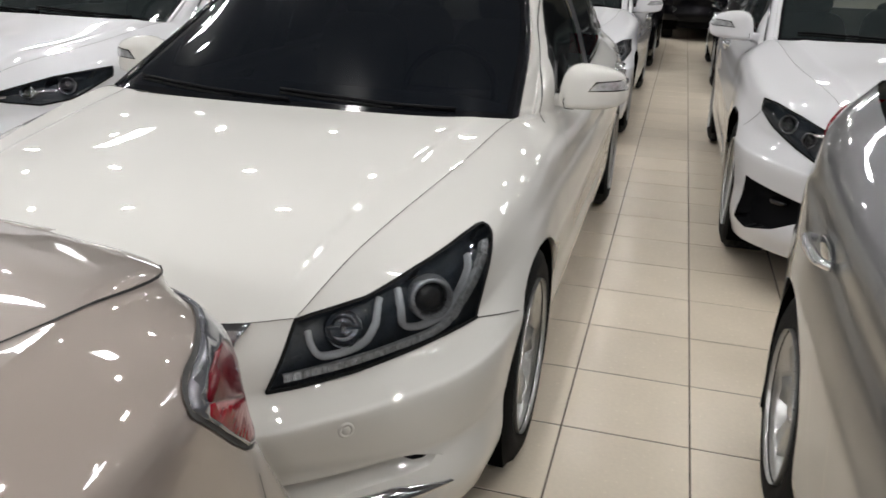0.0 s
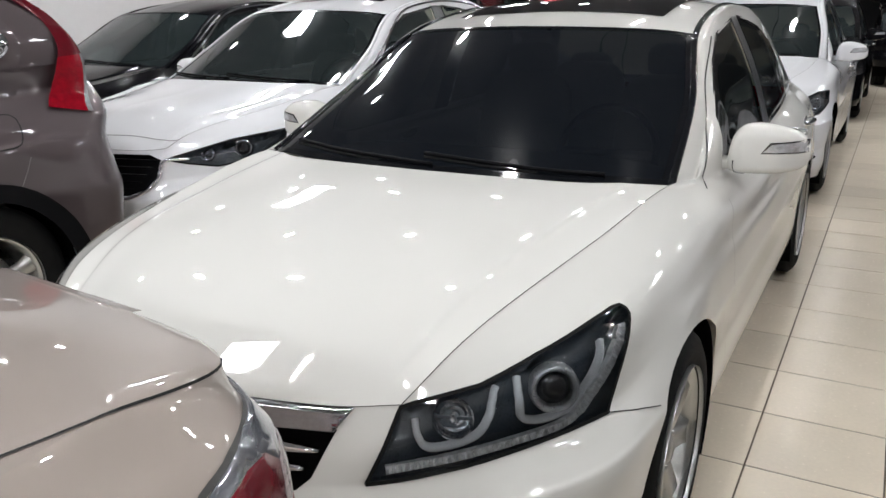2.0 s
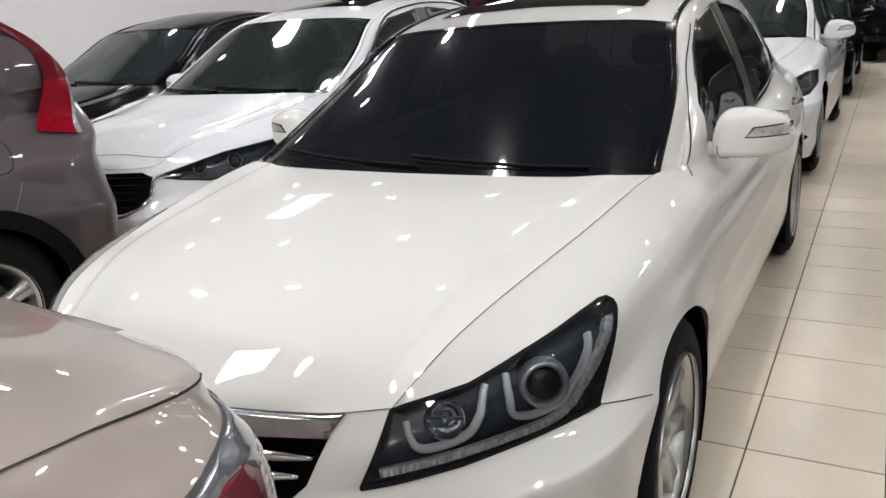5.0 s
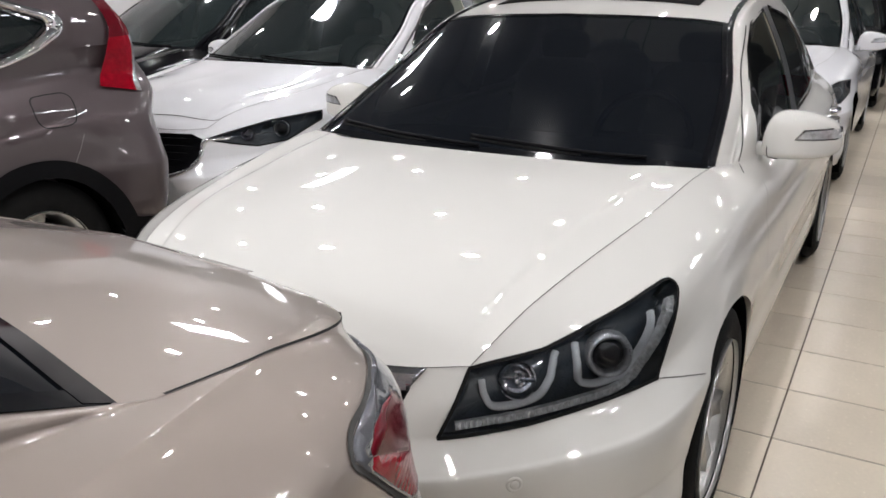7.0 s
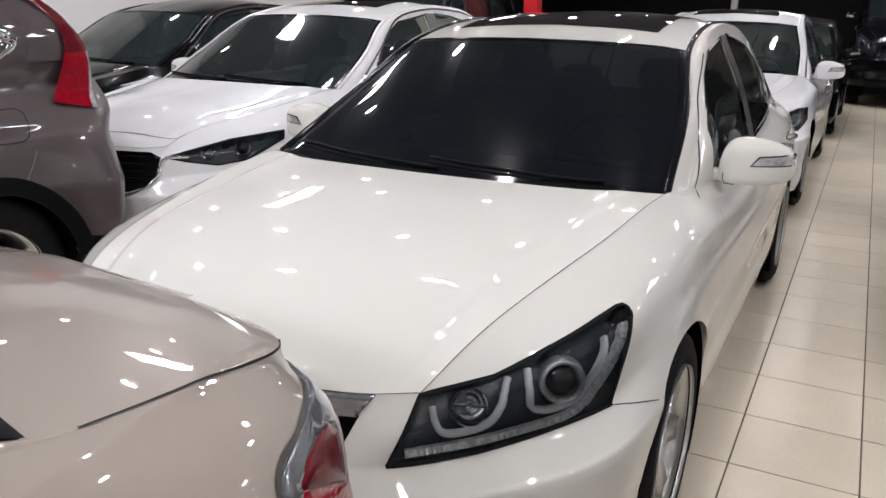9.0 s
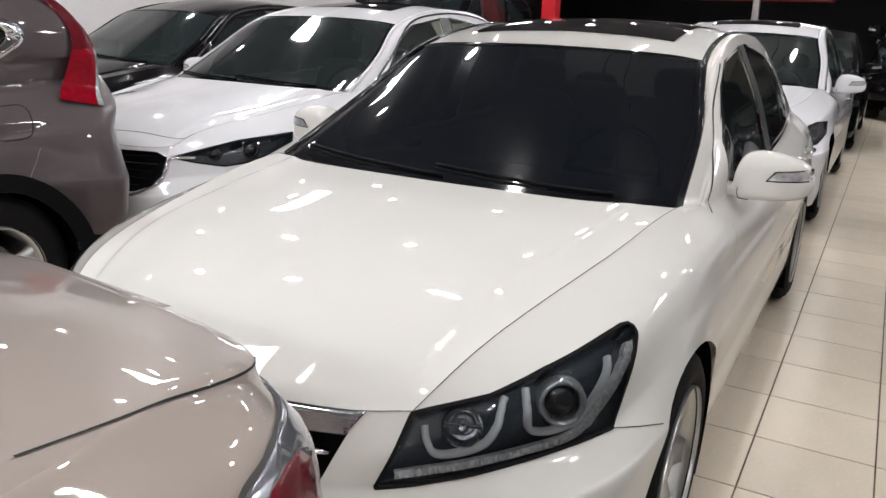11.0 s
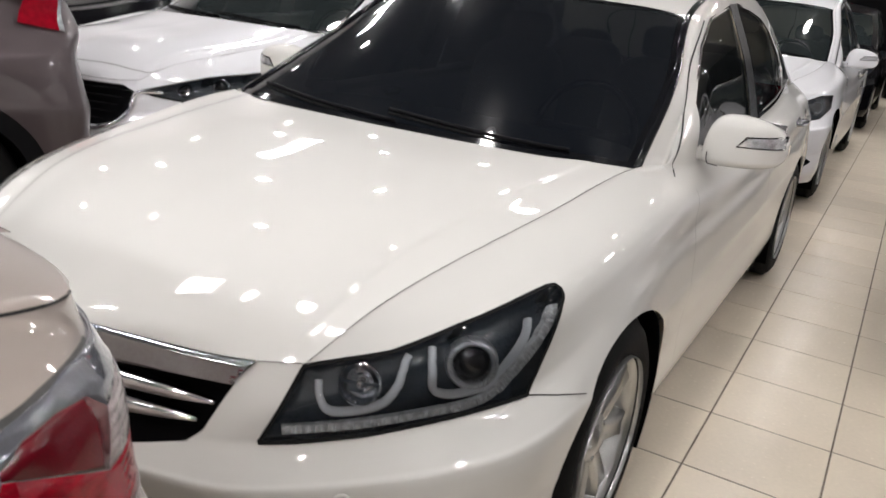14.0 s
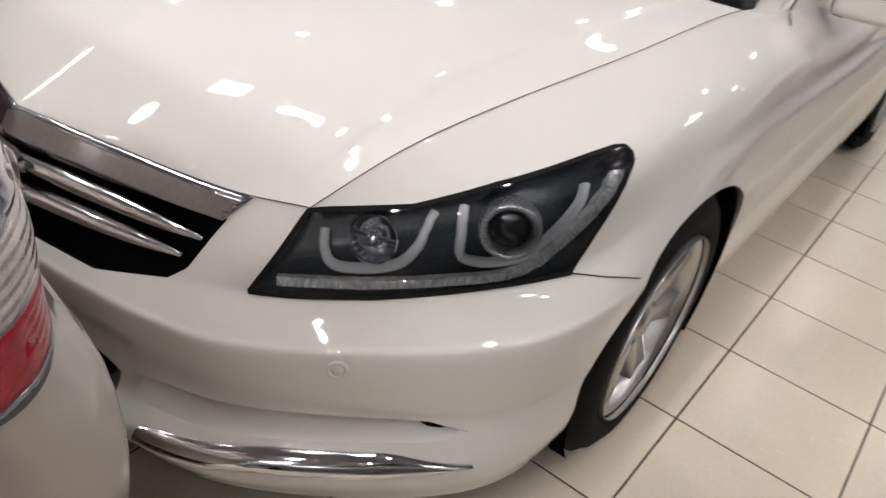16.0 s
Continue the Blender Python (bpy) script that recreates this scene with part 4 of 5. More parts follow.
    for s in (1, -1):
        part("window_band", ribbon(gt, [Vector((s * (p.x - .016), p.y, p.z)) for p in rim], .036, .002), SEAL, car, "black band along the rear window")
    across = [Vector((-p.x, p.y - .014, p.z)) for p in base[:0:-1]] + [p - Vector((0, .014, 0)) for p in base]
    part("window_band", ribbon(gt, across, .034, .0025), SEAL, car, "black band along the rear window")
    # side glass
    sb = bmesh.new()
    mid = [tuple(np.array(p) * .5 + np.array(q) * .5 + np.array((.018, 0, 0))) for p, q in zip(C["S"], C["R"])]
    sheet(sb, loft([C["S"], mid, C["R"]], nu, 6), flip=False)
    weld(sb)
    st = BVHTree.FromBMesh(sb)
    for s in (1, -1):
        y0 = (windows[0][1][0] + windows[1][0][0]) / 2
        half = (windows[1][0][0] - windows[0][1][0]) / 2
        post = cut(sb, [(s * .75, y0 + dy, windows[0][k][1] + dz) for dy, k, dz in ((-half, 1, -.012), (half, 1, -.012), (half, 2, .012), (-half, 2, .012))], (-s, 0, 0), 0.0)
        if post:
            part("centre_pillar", lifted(post, .001), PILLAR, car, "gloss black centre pillar")
            drop_faces(sb, post)
        for poly in windows:
            faces = cut(sb, [(s * .75, y, z) for y, z in poly], (-s, 0, 0), 0.0)
            if not faces:
                continue
            nb = lifted(faces, -.006)
            rimline = outline(faces)
            drop_faces(sb, faces)
            g = part("side_window", nb, sideglass or glassmat, car, "tinted side window")
            if len(rimline) > 3:
                part("window_seal", ribbon(st, rimline, seal[1], .002, closed=True), seal[0], g)
        if trim and not flowing:
            r0 = [Vector((s * p[0], p[1], p[2])) for p in bez(C["R"], 4)[:-5]] + [Vector((s * p[0], p[1], p[2])) for p in bez(C["S"], 4)[-6::-1]]
            part("window_trim", ribbon(st, r0, .014, .004), trim, car, "bright trim round the side windows")
    if not flowing:
        for s in (1, -1):
            one = lifted([f for f in sb.faces if f.calc_center_median().x * s > 0])
            part("pillar_shell", one, paint, car)

    # cabin and floor pan
    nb = box(-.60, -.62, .17, .60, C["F"][-1][1] - .38, .33, .03)
    box(-.52, -.62, .33, .52, .30, .64, .05, bm=nb)
    part("underbody", nb, PLASTIC, car)
    zb = C["S"][3][2]
    part("dashboard", blob((0, .62, zb - .06), (.70, .26, .075), .5), CABIN, car)
    part("cabin_floor", box(-.74, .4, .33, .74, 3.0, .42, .02), lining, car)
    for x in (-.36, .36):
        for y in (1.55, 2.45):
            part("seat", blob((x, y, .52), (.25, .26, .10), .5), lining, car)
            tilt = Matrix.Rotation(radians(-18), 3, "X")
            part("seat_back", blob((x, y + .32, .82), (.24, .07, .32), .5, tilt=tilt), lining, car)
            part("headrest", blob((x, y + .44, 1.19 if y < 2 else 1.1), (.13, .05, .08), .6), lining, car)
    nb = lathe([(.185 + .014 * math.cos(t), .014 * math.sin(t)) for t in np.linspace(0, 2 * math.pi, 11)], 32)
    box(-.008, -.18, -.02, .008, .18, .02, bm=nb)
    part("steering_wheel", nb, PLASTIC, car, at=pose(.36, 1.0, zb - .02, 0, 0, 90) @ pose(0, 0, 0, 0, 22, 0))
    # mirrors
    if mirrors:
        mx, my, mz = mirrors
        for s in (1, -1):
            mo = mirror_on(car, paint, s, Matrix.Translation((s * (mx - .125), my, mz - .035)))
    return car


# ---- the pearl white saloon ----
HEAD = dict(polys=[[(.496, -.804, .568), (.522, -.717, .695), (.548, -.694, .7015), (.640, -.611, .7215), (.641, -.671, .576), (.558, -.755, .570)],
                   [(.640, -.611, .7215), (.711, -.500, .7585), (.745, -.431, .774), (.719, -.576, .589), (.641, -.671, .576)],
                   [(.745, -.431, .774), (.775, -.344, .790), (.797, -.280, .800), (.807, -.260, .800), (.818, -.254, .793), (.826, -.258, .784), (.831, -.398, .610), (.719, -.576, .589)]],
            corners=[(.496, -.804, .568), (.831, -.398, .611), (.808, -.240, .787), (.522, -.715, .695)], way=(-.70, .70, -.12), full=True)
GRILLE = dict(bar=[(x, -.9, z) for x, z in ((-.44, .69), (-.415, .65), (-.2, .645), (.2, .645), (.415, .65), (.44, .69), (0, .72))],
              poly=[(x, -.9, z) for x, z in ((-.420, .654), (-.395, .572), (-.372, .550), (-.25, .522), (.25, .522), (.372, .550), (.395, .572), (.420, .654))],
              slats=[(.620, .612, .392, .029), (.574, .580, .370, .029)], badge=.625)
TAIL = [([(.755, 3.66, .93), (.70, 3.75, .93), (.45, 3.95, .92), (.45, 3.95, .78), (.76, 3.72, .77), (.79, 3.66, .82)], (-.55, -.83, 0), REDLENS, "red tail lamp")]
SALOON_WINDOWS = [[(.855, .925), (1.73, .950), (1.73, 1.375), (1.32, 1.325), (1.10, 1.240), (.90, 1.075)],
                  [(1.89, .957), (2.40, .985), (2.62, 1.005), (2.55, 1.265), (2.38, 1.335), (2.15, 1.368), (1.89, 1.385)],
                  [(2.68, 1.015), (2.98, 1.03), (2.82, 1.18), (2.67, 1.235)]]
SALOON_DOORS = [([(.62, .25), (1.805, .22), (1.805, .895), (.66, .862), (.60, .79), (.58, .5)], (1.64, .842)),
                ([(1.815, .22), (2.25, .22), (2.42, .42), (2.60, .72), (2.66, .925), (1.815, .895)], (2.56, .872))]


def saloon_front(car, b, whole, both):
    f = cut(b, [(x, -.95, z) for x, z in ((-.30, .300), (.30, .300), (.325, .322), (.314, .346), (.15, .374), (-.15, .374), (-.314, .346), (-.325, .322))], (0, 1, 0))
    nb = lifted(f, -.055, 1)
    drop_faces(b, f)
    part("lower_intake", nb, TRIMGREY, car, "grey recess in the lower bumper", smooth=False)
    part("intake_slot", box(-.27, -.925, .302, .27, -.89, .322, .006), PLASTIC, car, "black slot in the lower bumper")
    q = whole.ray_cast(Vector((0, -1.6, .42)), Vector((0, 1, 0)))[0].y
    holder = part("plate_holder", box(-.152, q - .022, .268, .152, q - .002, .462, .005), PLASTIC, car, "black number plate holder")
    part("number_plate", box(-.14, q - .027, .278, .14, q - .021, .452, .003), SIGN, holder, "white number plate")
    for z in (.385, .305):
        for k in range(4):
            part("plate_bar", box(-.105 + .056 * k, q - .030, z, -.071 + .056 * k, q - .0265, z + .05), PLASTIC, holder)
    # chrome strip along the lower bumper, black fog slot, parking sensor, splash of plate
    for s in (1, -1):
        nb, rows = bmesh.new(), []
        for k in np.linspace(0, 1, 30):
            x = .395 + .44 * k
            z = float(np.interp(x, (.39, .48, .59, .73, .835), (.281, .292, .304, .303, .290)))
            size = 1.15 * max(.12, min(1, (1 - k) * 4 + .1, .75 + k * 4))
            row = []
            for up, out in ((-.017, 0), (-.015, .009), (-.005, .012), (.006, .011), (.013, .006), (.015, 0)):
                q = whole.ray_cast(Vector((s * x, -1.6, z + up * size)), Vector((0, 1, 0)))
                row.append(nb.verts.new(q[0] + Vector((s * out * .6 * k, -out * size - .001, 0))))
            rows.append(row)
        for r, q in zip(rows, rows[1:]):
            for k in range(5):
                nb.faces.new([r[k], r[k + 1], q[k + 1], q[k]])
        bmesh.ops.recalc_face_normals(nb, faces=nb.faces)
        part("bumper_strip", nb, CHROME, car, "chrome strip on the lower bumper")
        part("bumper_gap", ribbon(whole, [(s * .831, -.398, .610), (s * .872, -.337, .597), (s * .91, -.262, .583)], .0025, .0015), GAP, car)
        # a hollow under the fold of the bumper, with a slot at its outer end
        def fold(x):
            return float(np.interp(x, (.33, .40, .52, .72, .76, .81), (.352, .361, .369, .374, .368, .347)))
        drop_faces(b, cut(b, [(s * x, -.8, z) for x, z in ((.345, .354), (.40, .361), (.52, .369), (.72, .374), (.76, .368), (.80, .351), (.79, .336), (.36, .324))], (0, 1, 0)))
        nb, rows = bmesh.new(), []
        for k in np.linspace(0, 1, 40):
            row, x = [], .335 + .475 * k
            for j in (-.06, 0, .04, .1, .18, .28, .4, .55, .7, .85, 1.0):
                low = .318 + .014 * k
                z = fold(x) + (low - fold(x)) * max(0, j)
                q = whole.ray_cast(Vector((s * x, -1.6, z)), Vector((0, 1, 0)))
                deep = 0 if j <= 0 else .002 + .036 * abs(math.cos(j * math.pi / 2)) ** .8 * max(0.0, min(1.0, k * 5, (1 - k) * 5)) ** .7
                row.append(nb.verts.new(q[0] + Vector((-s * deep * .45, deep, 0 if j >= 0 else .002)) + Vector((0, .001 if j < 0 else 0, 0))))
            rows.append(row)
        for r, q in zip(rows, rows[1:]):
            for k in range(10):
                nb.faces.new([r[k], q[k], q[k + 1], r[k + 1]] if s < 0 else [r[k], r[k + 1], q[k + 1], q[k]])
        nb.normal_update()
        hollow = BVHTree.FromBMesh(nb)
        slot, rows = bmesh.new(), []
        for x in np.linspace(.712, .783, 18):
            top, row = fold(x) - .001, []
            low = float(np.interp(x, (.712, .722, .735, .752, .770, .779, .783), (.372, .362, .354, .3485, .3475, .351, .357)))
            for k in np.linspace(0, 1, 6):
                q = hollow.ray_cast(Vector((s * x, -1.6, top + (low - top) * k)), Vector((0, 1, 0)))
                row.append(slot.verts.new((q[0] if q[0] is not None else Vector((s * x, -.64, top))) + Vector((s * .001, -.0025, 0))))
            rows.append(row)
        for r, q in zip(rows, rows[1:]):
            for k in range(5):
                slot.faces.new([r[k], r[k + 1], q[k + 1], q[k]])
        part("fog_slot", slot, PLASTIC, car, "small black slot in the bumper")
        part("bumper_hollow", nb, PEARL, car)
        q = whole.find_nearest(Vector((s * .658, -.766, .483)))
        turn = q[1].to_track_quat("X", "Z").to_matrix().to_4x4()
        part("parking_sensor", lathe([(.001, .004), (.009, .004), (.010, .001), (.011, .001), (.0115, .004), (.016, .004), (.018, 0)], 24), PEARL, car, "round parking sensor", at=Matrix.Translation(q[0]) @ turn)

# ---- things in their places ----
def tail_of(curves, new_rear):
    c = dict(curves)
    for k, pts in new_rear.items():
        c[k] = c[k][:len(c[k]) - len(pts)] + pts
    return c


# its bonnet is broad and full, with the shut line far out on the shoulders
BROAD = dict(SALOON,
    A=SALOON["A"][:3] + [(.586, -.56, .792), (.693, -.05, .891), (.745, .385, .937)] + SALOON["A"][6:],
    K=SALOON["K"][:3] + [(.785, -.45, .729), (.846, -.08, .814)] + SALOON["K"][5:],
    H=[[(0, -.875, .700), (0, -.55, .848), (0, -.05, .932), (0, .215, .952)],
       [(.28, -.815, .697), (.29, -.52, .846), (.315, -.05, .929), (.33, .235, .950)],
       [(.42, -.757, .694), (.44, -.49, .840), (.485, -.05, .917), (.53, .275, .946)],
       [(.462, -.741, .695), (.515, -.48, .835), (.573, -.05, .907), (.625, .33, .944)],
       [(.478, -.735, .695), (.537, -.475, .829), (.594, -.05, .901), (.645, .345, .941)]],
    W=[[(0, .275, .945), (.35, .300, .943), (.615, .370, .942), (.738, .425, .932)]] + SALOON["W"][1:],
    I=[(.741, .425, .930)] + SALOON["I"][1:])
build_car("saloon_car", "pearl white saloon with chrome grille and dark windows", pose(-1.0, -.58, 0), BROAD, PEARL, HEAD, GRILLE, TAIL, SALOON_WINDOWS,
          doors=SALOON_DOORS, roof_glass=(1.36, 2.3, .45), mirrors=(.945, .86, .985), front_detail=saloon_front, lining=BEIGE, nu=12, nv=5, flowing=9,
          style=(7, False, .327, .226, ALLOY), half_track=.915, arch=(.366, .402, .337, .012), sideglass=SIDETINT)

# a champagne saloon stands tail to nose with it
NOTCH = tail_of(SALOON, dict(
    A=[(.778, 3.14, 1.072), (.652, 3.62, 1.043), (.588, 3.84, 1.001), (0, 3.945, 1.003)],
    K=[(.870, 3.14, .965), (.715, 3.776, .949), (.558, 3.876, .930), (0, 3.97, .92)],
    B=[(.898, 3.14, .83), (.744, 3.785, .81), (.58, 3.878, .80), (0, 3.98, .79)],
    C=[(.905, 3.14, .62), (.802, 3.80, .65), (.63, 3.935, .64), (0, 4.03, .63)],
    D=[(.90, 3.14, .44), (.808, 3.79, .44), (.63, 3.94, .44), (0, 4.02, .44)],
    I=[(.60, 2.82, 1.30), (.635, 3.16, 1.17), (.645, 3.42, 1.07)],
    R=[(.655, 2.82, 1.265), (.685, 3.14, 1.14), (.655, 3.42, 1.068)],
    S=[(.765, 2.82, .985), (.725, 3.12, 1.025), (.68, 3.38, 1.055)]))
NOTCH["G"] = [[(0, 2.75, 1.39), (0, 3.14, 1.25), (0, 3.50, 1.10)], [(.34, 2.76, 1.375), (.37, 3.13, 1.235), (.38, 3.465, 1.092)]]
NOTCH["L"] = [[(0, 3.50, 1.10), (0, 3.72, 1.070), (0, 3.90, 1.018), (0, 3.945, 1.004)], [(.38, 3.465, 1.092), (.37, 3.70, 1.056), (.37, 3.865, 1.014), (.36, 3.912, 1.002)]]
NOTCH["LE"] = [(.660, 3.43, 1.066), (.652, 3.62, 1.043), (.588, 3.84, 1.001), (0, 3.945, 1.003)]
LAMPWAY = (-.6, -.8, 0)


def round_tail(u, z):
    return .42 + .8 * u, 3.95 - .6 * u, z


GOLDTAIL = [([[round_tail(u, z) for u, z in p] for p in q], LAMPWAY, material, lab) for q, material, lab in (
    ([((0, .860), (0, .928), (.30, .940), (.352, .930), (.380, .8745))], RIBBED, "ribbed clear reversing lamp"),
    ([((.3525, .9305), (.37, .952), (.412, .9595), (.453, .9595), (.484, .953), (.488, .9458), (.381, .875))], DARKRED, "dark red middle of the tail lamp"),
    ([((0, .806), (0, .858), (.380, .8725), (.4195, .832), (.391, .817), (.343, .811)), ((.380, .8725), (.488, .9445), (.499, .937), (.476, .901), (.4195, .832))], REDLENS, "red lower tail lamp lens"),
    ([((0, .80), (0, .938), (.2, .960), (.346, .975), (.45, .974), (.481, .971), (.498, .966), (.507, .957), (.504, .940), (.478, .90), (.421, .829), (.391, .812), (.343, .804))], PINKLENS, "smoky clear rim of the tail lamp"))]
gold = build_car("saloon_car", "champagne metallic saloon, tail towards the white car", pose(-1.02, -5.62, 0), NOTCH, GOLD, HEAD, GRILLE, GOLDTAIL, SALOON_WINDOWS,
          doors=SALOON_DOORS, roof_glass=None, mirrors=(.945, .86, .985), nu=10, nv=5, flowing=10)
gold_skin = [BVHTree.FromPolygons([v.co.copy() for v in o.data.vertices], [list(p.vertices) for p in o.data.polygons]) for o in gold.children if o.name.split(".")[0] == "body"][0]
lamp_skin = [BVHTree.FromPolygons([v.co.copy() for v in o.data.vertices], [list(p.vertices) for p in o.data.polygons]) for o in gold.children if o.name.split(".")[0] == "tail_lamp"]
for s in (1, -1):
    band = []
    for u in np.linspace(.06, .379, 20):
        x, y, z = round_tail(u, .859 + .0145 * u / .38)
        near = min((t.find_nearest(Vector((s * x, y, z))) for t in lamp_skin), key=lambda h: h[3])
        band.append(near[0] + near[1] * .002)
    part("lamp_band", tube(band, .0055, 8, .8), CHROME, gold, "chrome band between the tail lamp lenses")
    edge_line = bez([(s * x, y, z) for x, y, z in ((.645, 3.815, .964), (.703, 3.751, .976), (.739, 3.684, .975), (.769, 3.614, .974), (.790, 3.590, .957), (.792, 3.606, .938), (.790, 3.645, .898), (.775, 3.721, .828), (.762, 3.757, .808), (.735, 3.806, .800), (.66, 3.86, .797))], 4)
    part("lamp_gap", ribbon(gold_skin, [Vector(p) for p in edge_line], .008, .002), SEAM, gold)
    part("bumper_gap", ribbon(gold_skin, [(s * .76, 3.72, .775), (s * .80, 3.70, .72), (s * .83, 3.62, .64), (s * .87, 3.45, .58), (s * .89, 3.25, .56)], .0035, .0015), SEAM, gold)


# ---- white saloons with a large black grille ----
def tall_nose(k):
    def f(x, y, z):
        front = max(0.0, min(1.0, (-.15 - y) / .45))
        cowl = .032 * math.exp(-((y - .33) / .4) ** 2) * max(0.0, min(1.0, (z - .80) / .1)) * max(0.0, min(1.0, (1.2 - z) / .2))
        return x, y, z * k + .05 * front * max(0.0, min(1.0, (z - .35) / .3)) + cowl
    return f


BIGHEAD = dict(polys=[[(.535, -.745, .742), (.633, -.62, .778), (.721, -.475, .815), (.845, -.18, .842), (.855, -.20, .80), (.798, -.429, .713), (.717, -.559, .695), (.625, -.665, .717)]],
               corners=[(.56, -.73, .725), (.82, -.36, .735), (.85, -.19, .83), (.60, -.66, .765)], way=(-.70, .70, -.1))
OVALHEAD = dict(polys=[[(.69, -.58, .715), (.742, -.491, .783), (.809, -.343, .815), (.869, -.13, .812), (.880, -.20, .73), (.834, -.417, .66), (.76, -.54, .645)]],
                corners=[(.72, -.56, .67), (.85, -.38, .69), (.865, -.16, .80), (.75, -.48, .77)], way=(-.70, .70, -.1))
BIGGRILLE = dict(poly=[(x, -.9, z) for x, z in ((-.522, .742), (-.518, .66), (-.487, .603), (-.42, .576), (.42, .576), (.487, .603), (.518, .66), (.522, .742), (.46, .764), (-.46, .764))],
                 slats=[(.604 + .034 * k, .604 + .034 * k, .42 + .022 * k, .008) for k in range(5)], mat=GLOSSBLACK,
                 wing=[(.10, -.98, .562), (.42, -.885, .564), (.495, -.83, .600), (.532, -.78, .665), (.538, -.75, .735), (.62, -.66, .742)], badge=.69)


def big_front(car, b, whole, both):
    for s in (1, -1):
        f = cut(b, [(s * x, y, z) for x, y, z in ((.56, -.80, .36), (.60, -.78, .31), (.78, -.62, .31), (.84, -.5, .36), (.78, -.6, .42), (.62, -.78, .42))], (-s * .6, .8, 0))
        if f:
            nb = lifted(f, -.03, 1)
            drop_faces(b, f)
            part("fog_recess", nb, PLASTIC, car, "black fog lamp recess")


def scaled_pairs(polys, k):
    return [[(y, z * k) for y, z in p] for p in polys]


def white_saloon(label, m, k, head, group=""):
    car = build_car("saloon_car", label, m, warped(SALOON, tall_nose(k)), WHITE, head, BIGGRILLE, TAIL, scaled_pairs(SALOON_WINDOWS, k),
                     style=(5, True, .335, .222, ALLOY), glassmat=LIGHTTINT, doors=[(q, (h[0], h[1] * k)) for q, h in zip(scaled_pairs([d[0] for d in SALOON_DOORS], k), [d[1] for d in SALOON_DOORS])],
                     roof_glass=(1.45, 2.2, .40), mirrors=(.945, .88, .985 * k), front_detail=big_front, nu=9, nv=5, group=group)
    lid = [BVHTree.FromPolygons([v.co.copy() for v in o.data.vertices], [list(p.vertices) for p in o.data.polygons]) for o in car.children if o.name.split(".")[0] == "bonnet"][0]
    line = bez([(0, -.765, .841), (.112, -.751, .841), (.314, -.702, .838), (.522, -.640, .815), (.58, -.58, .80)], 5)
    part("bonnet_gap", ribbon(lid, [Vector((-p[0], p[1], p[2])) for p in line[:0:-1]] + [Vector(p) for p in line], .005, .0016), SEAM, car)
    return car


white_saloon("white saloon with a wide black grille and chrome wing", pose(-3.36, 1.0, 0), 1.06, BIGHEAD)
white_saloon("white saloon with slim headlights parked behind another car", pose(-1.03, 4.5, 0), 1.07, OVALHEAD)

# ---- the brown crossover ----
def crossover(x, y, z):
    w = max(0.0, min(1.0, (z - .80) / .15))
    lo = np.interp(y, (-1, 0, 2.8, 3.6, 4.0), (-.95, 0, 2.62, 3.12, 3.35))
    hi = np.interp(y, (-1, 0, .495, 1.2, 2.1, 2.5, 2.75, 3.0, 3.1, 3.3, 3.4, 3.72, 3.9, 4.0), (-.95, 0, .45, 1.05, 2.1, 2.60, 3.0, 3.08, 3.12, 3.16, 3.20, 3.26, 3.31, 3.35))
    x = x * float(np.interp(y, (2.8, 3.3, 3.7, 4.0), (1.0, 1.06, 1.17, 1.25)))
    x *= 1 + .05 * math.exp(-((z - .53) / .14) ** 2) * max(0.0, min(1.0, (y - 3.2) / .4))
    x *= 1 + .17 * max(0.0, min(1.0, (z - .95) / .35))
    return x, float(lo * (1 - w) + hi * w), float(np.interp(z, (.17, .6, .9, 1.0, 1.2, 1.48), (.24, .70, 1.02, 1.14, 1.35, 1.69)))


def moved(poly, f):
    return [tuple(f(*p)) for p in poly]


HIGHHEAD = dict(polys=[moved(q, crossover) for q in HEAD["polys"]], corners=moved(HEAD["corners"], crossover), way=HEAD["way"])
HIGHGRILLE = dict(poly=moved(GRILLE["poly"], crossover), slats=[(.73, .72, .36, .014), (.69, .685, .34, .014)])
HIGH_WINDOWS = [[(.72, 1.08), (1.30, 1.09), (1.30, 1.54), (1.12, 1.49), (.9, 1.32)], [(1.40, 1.09), (2.12, 1.12), (2.16, 1.56), (1.40, 1.57)],
                [(2.22, 1.13), (2.40, 1.158), (2.58, 1.193), (2.72, 1.25), (2.80, 1.308), (2.79, 1.338), (2.64, 1.385), (2.22, 1.51)]]
HIGH_DOORS = [([(.60, .36), (1.34, .33), (1.34, 1.07), (.64, 1.06), (.58, .9)], (1.18, 1.0)), ([(1.36, .33), (1.95, .33), (2.20, .62), (2.38, .80), (2.46, 1.0), (2.38, 1.13), (1.36, 1.10)], (2.22, 1.03))]


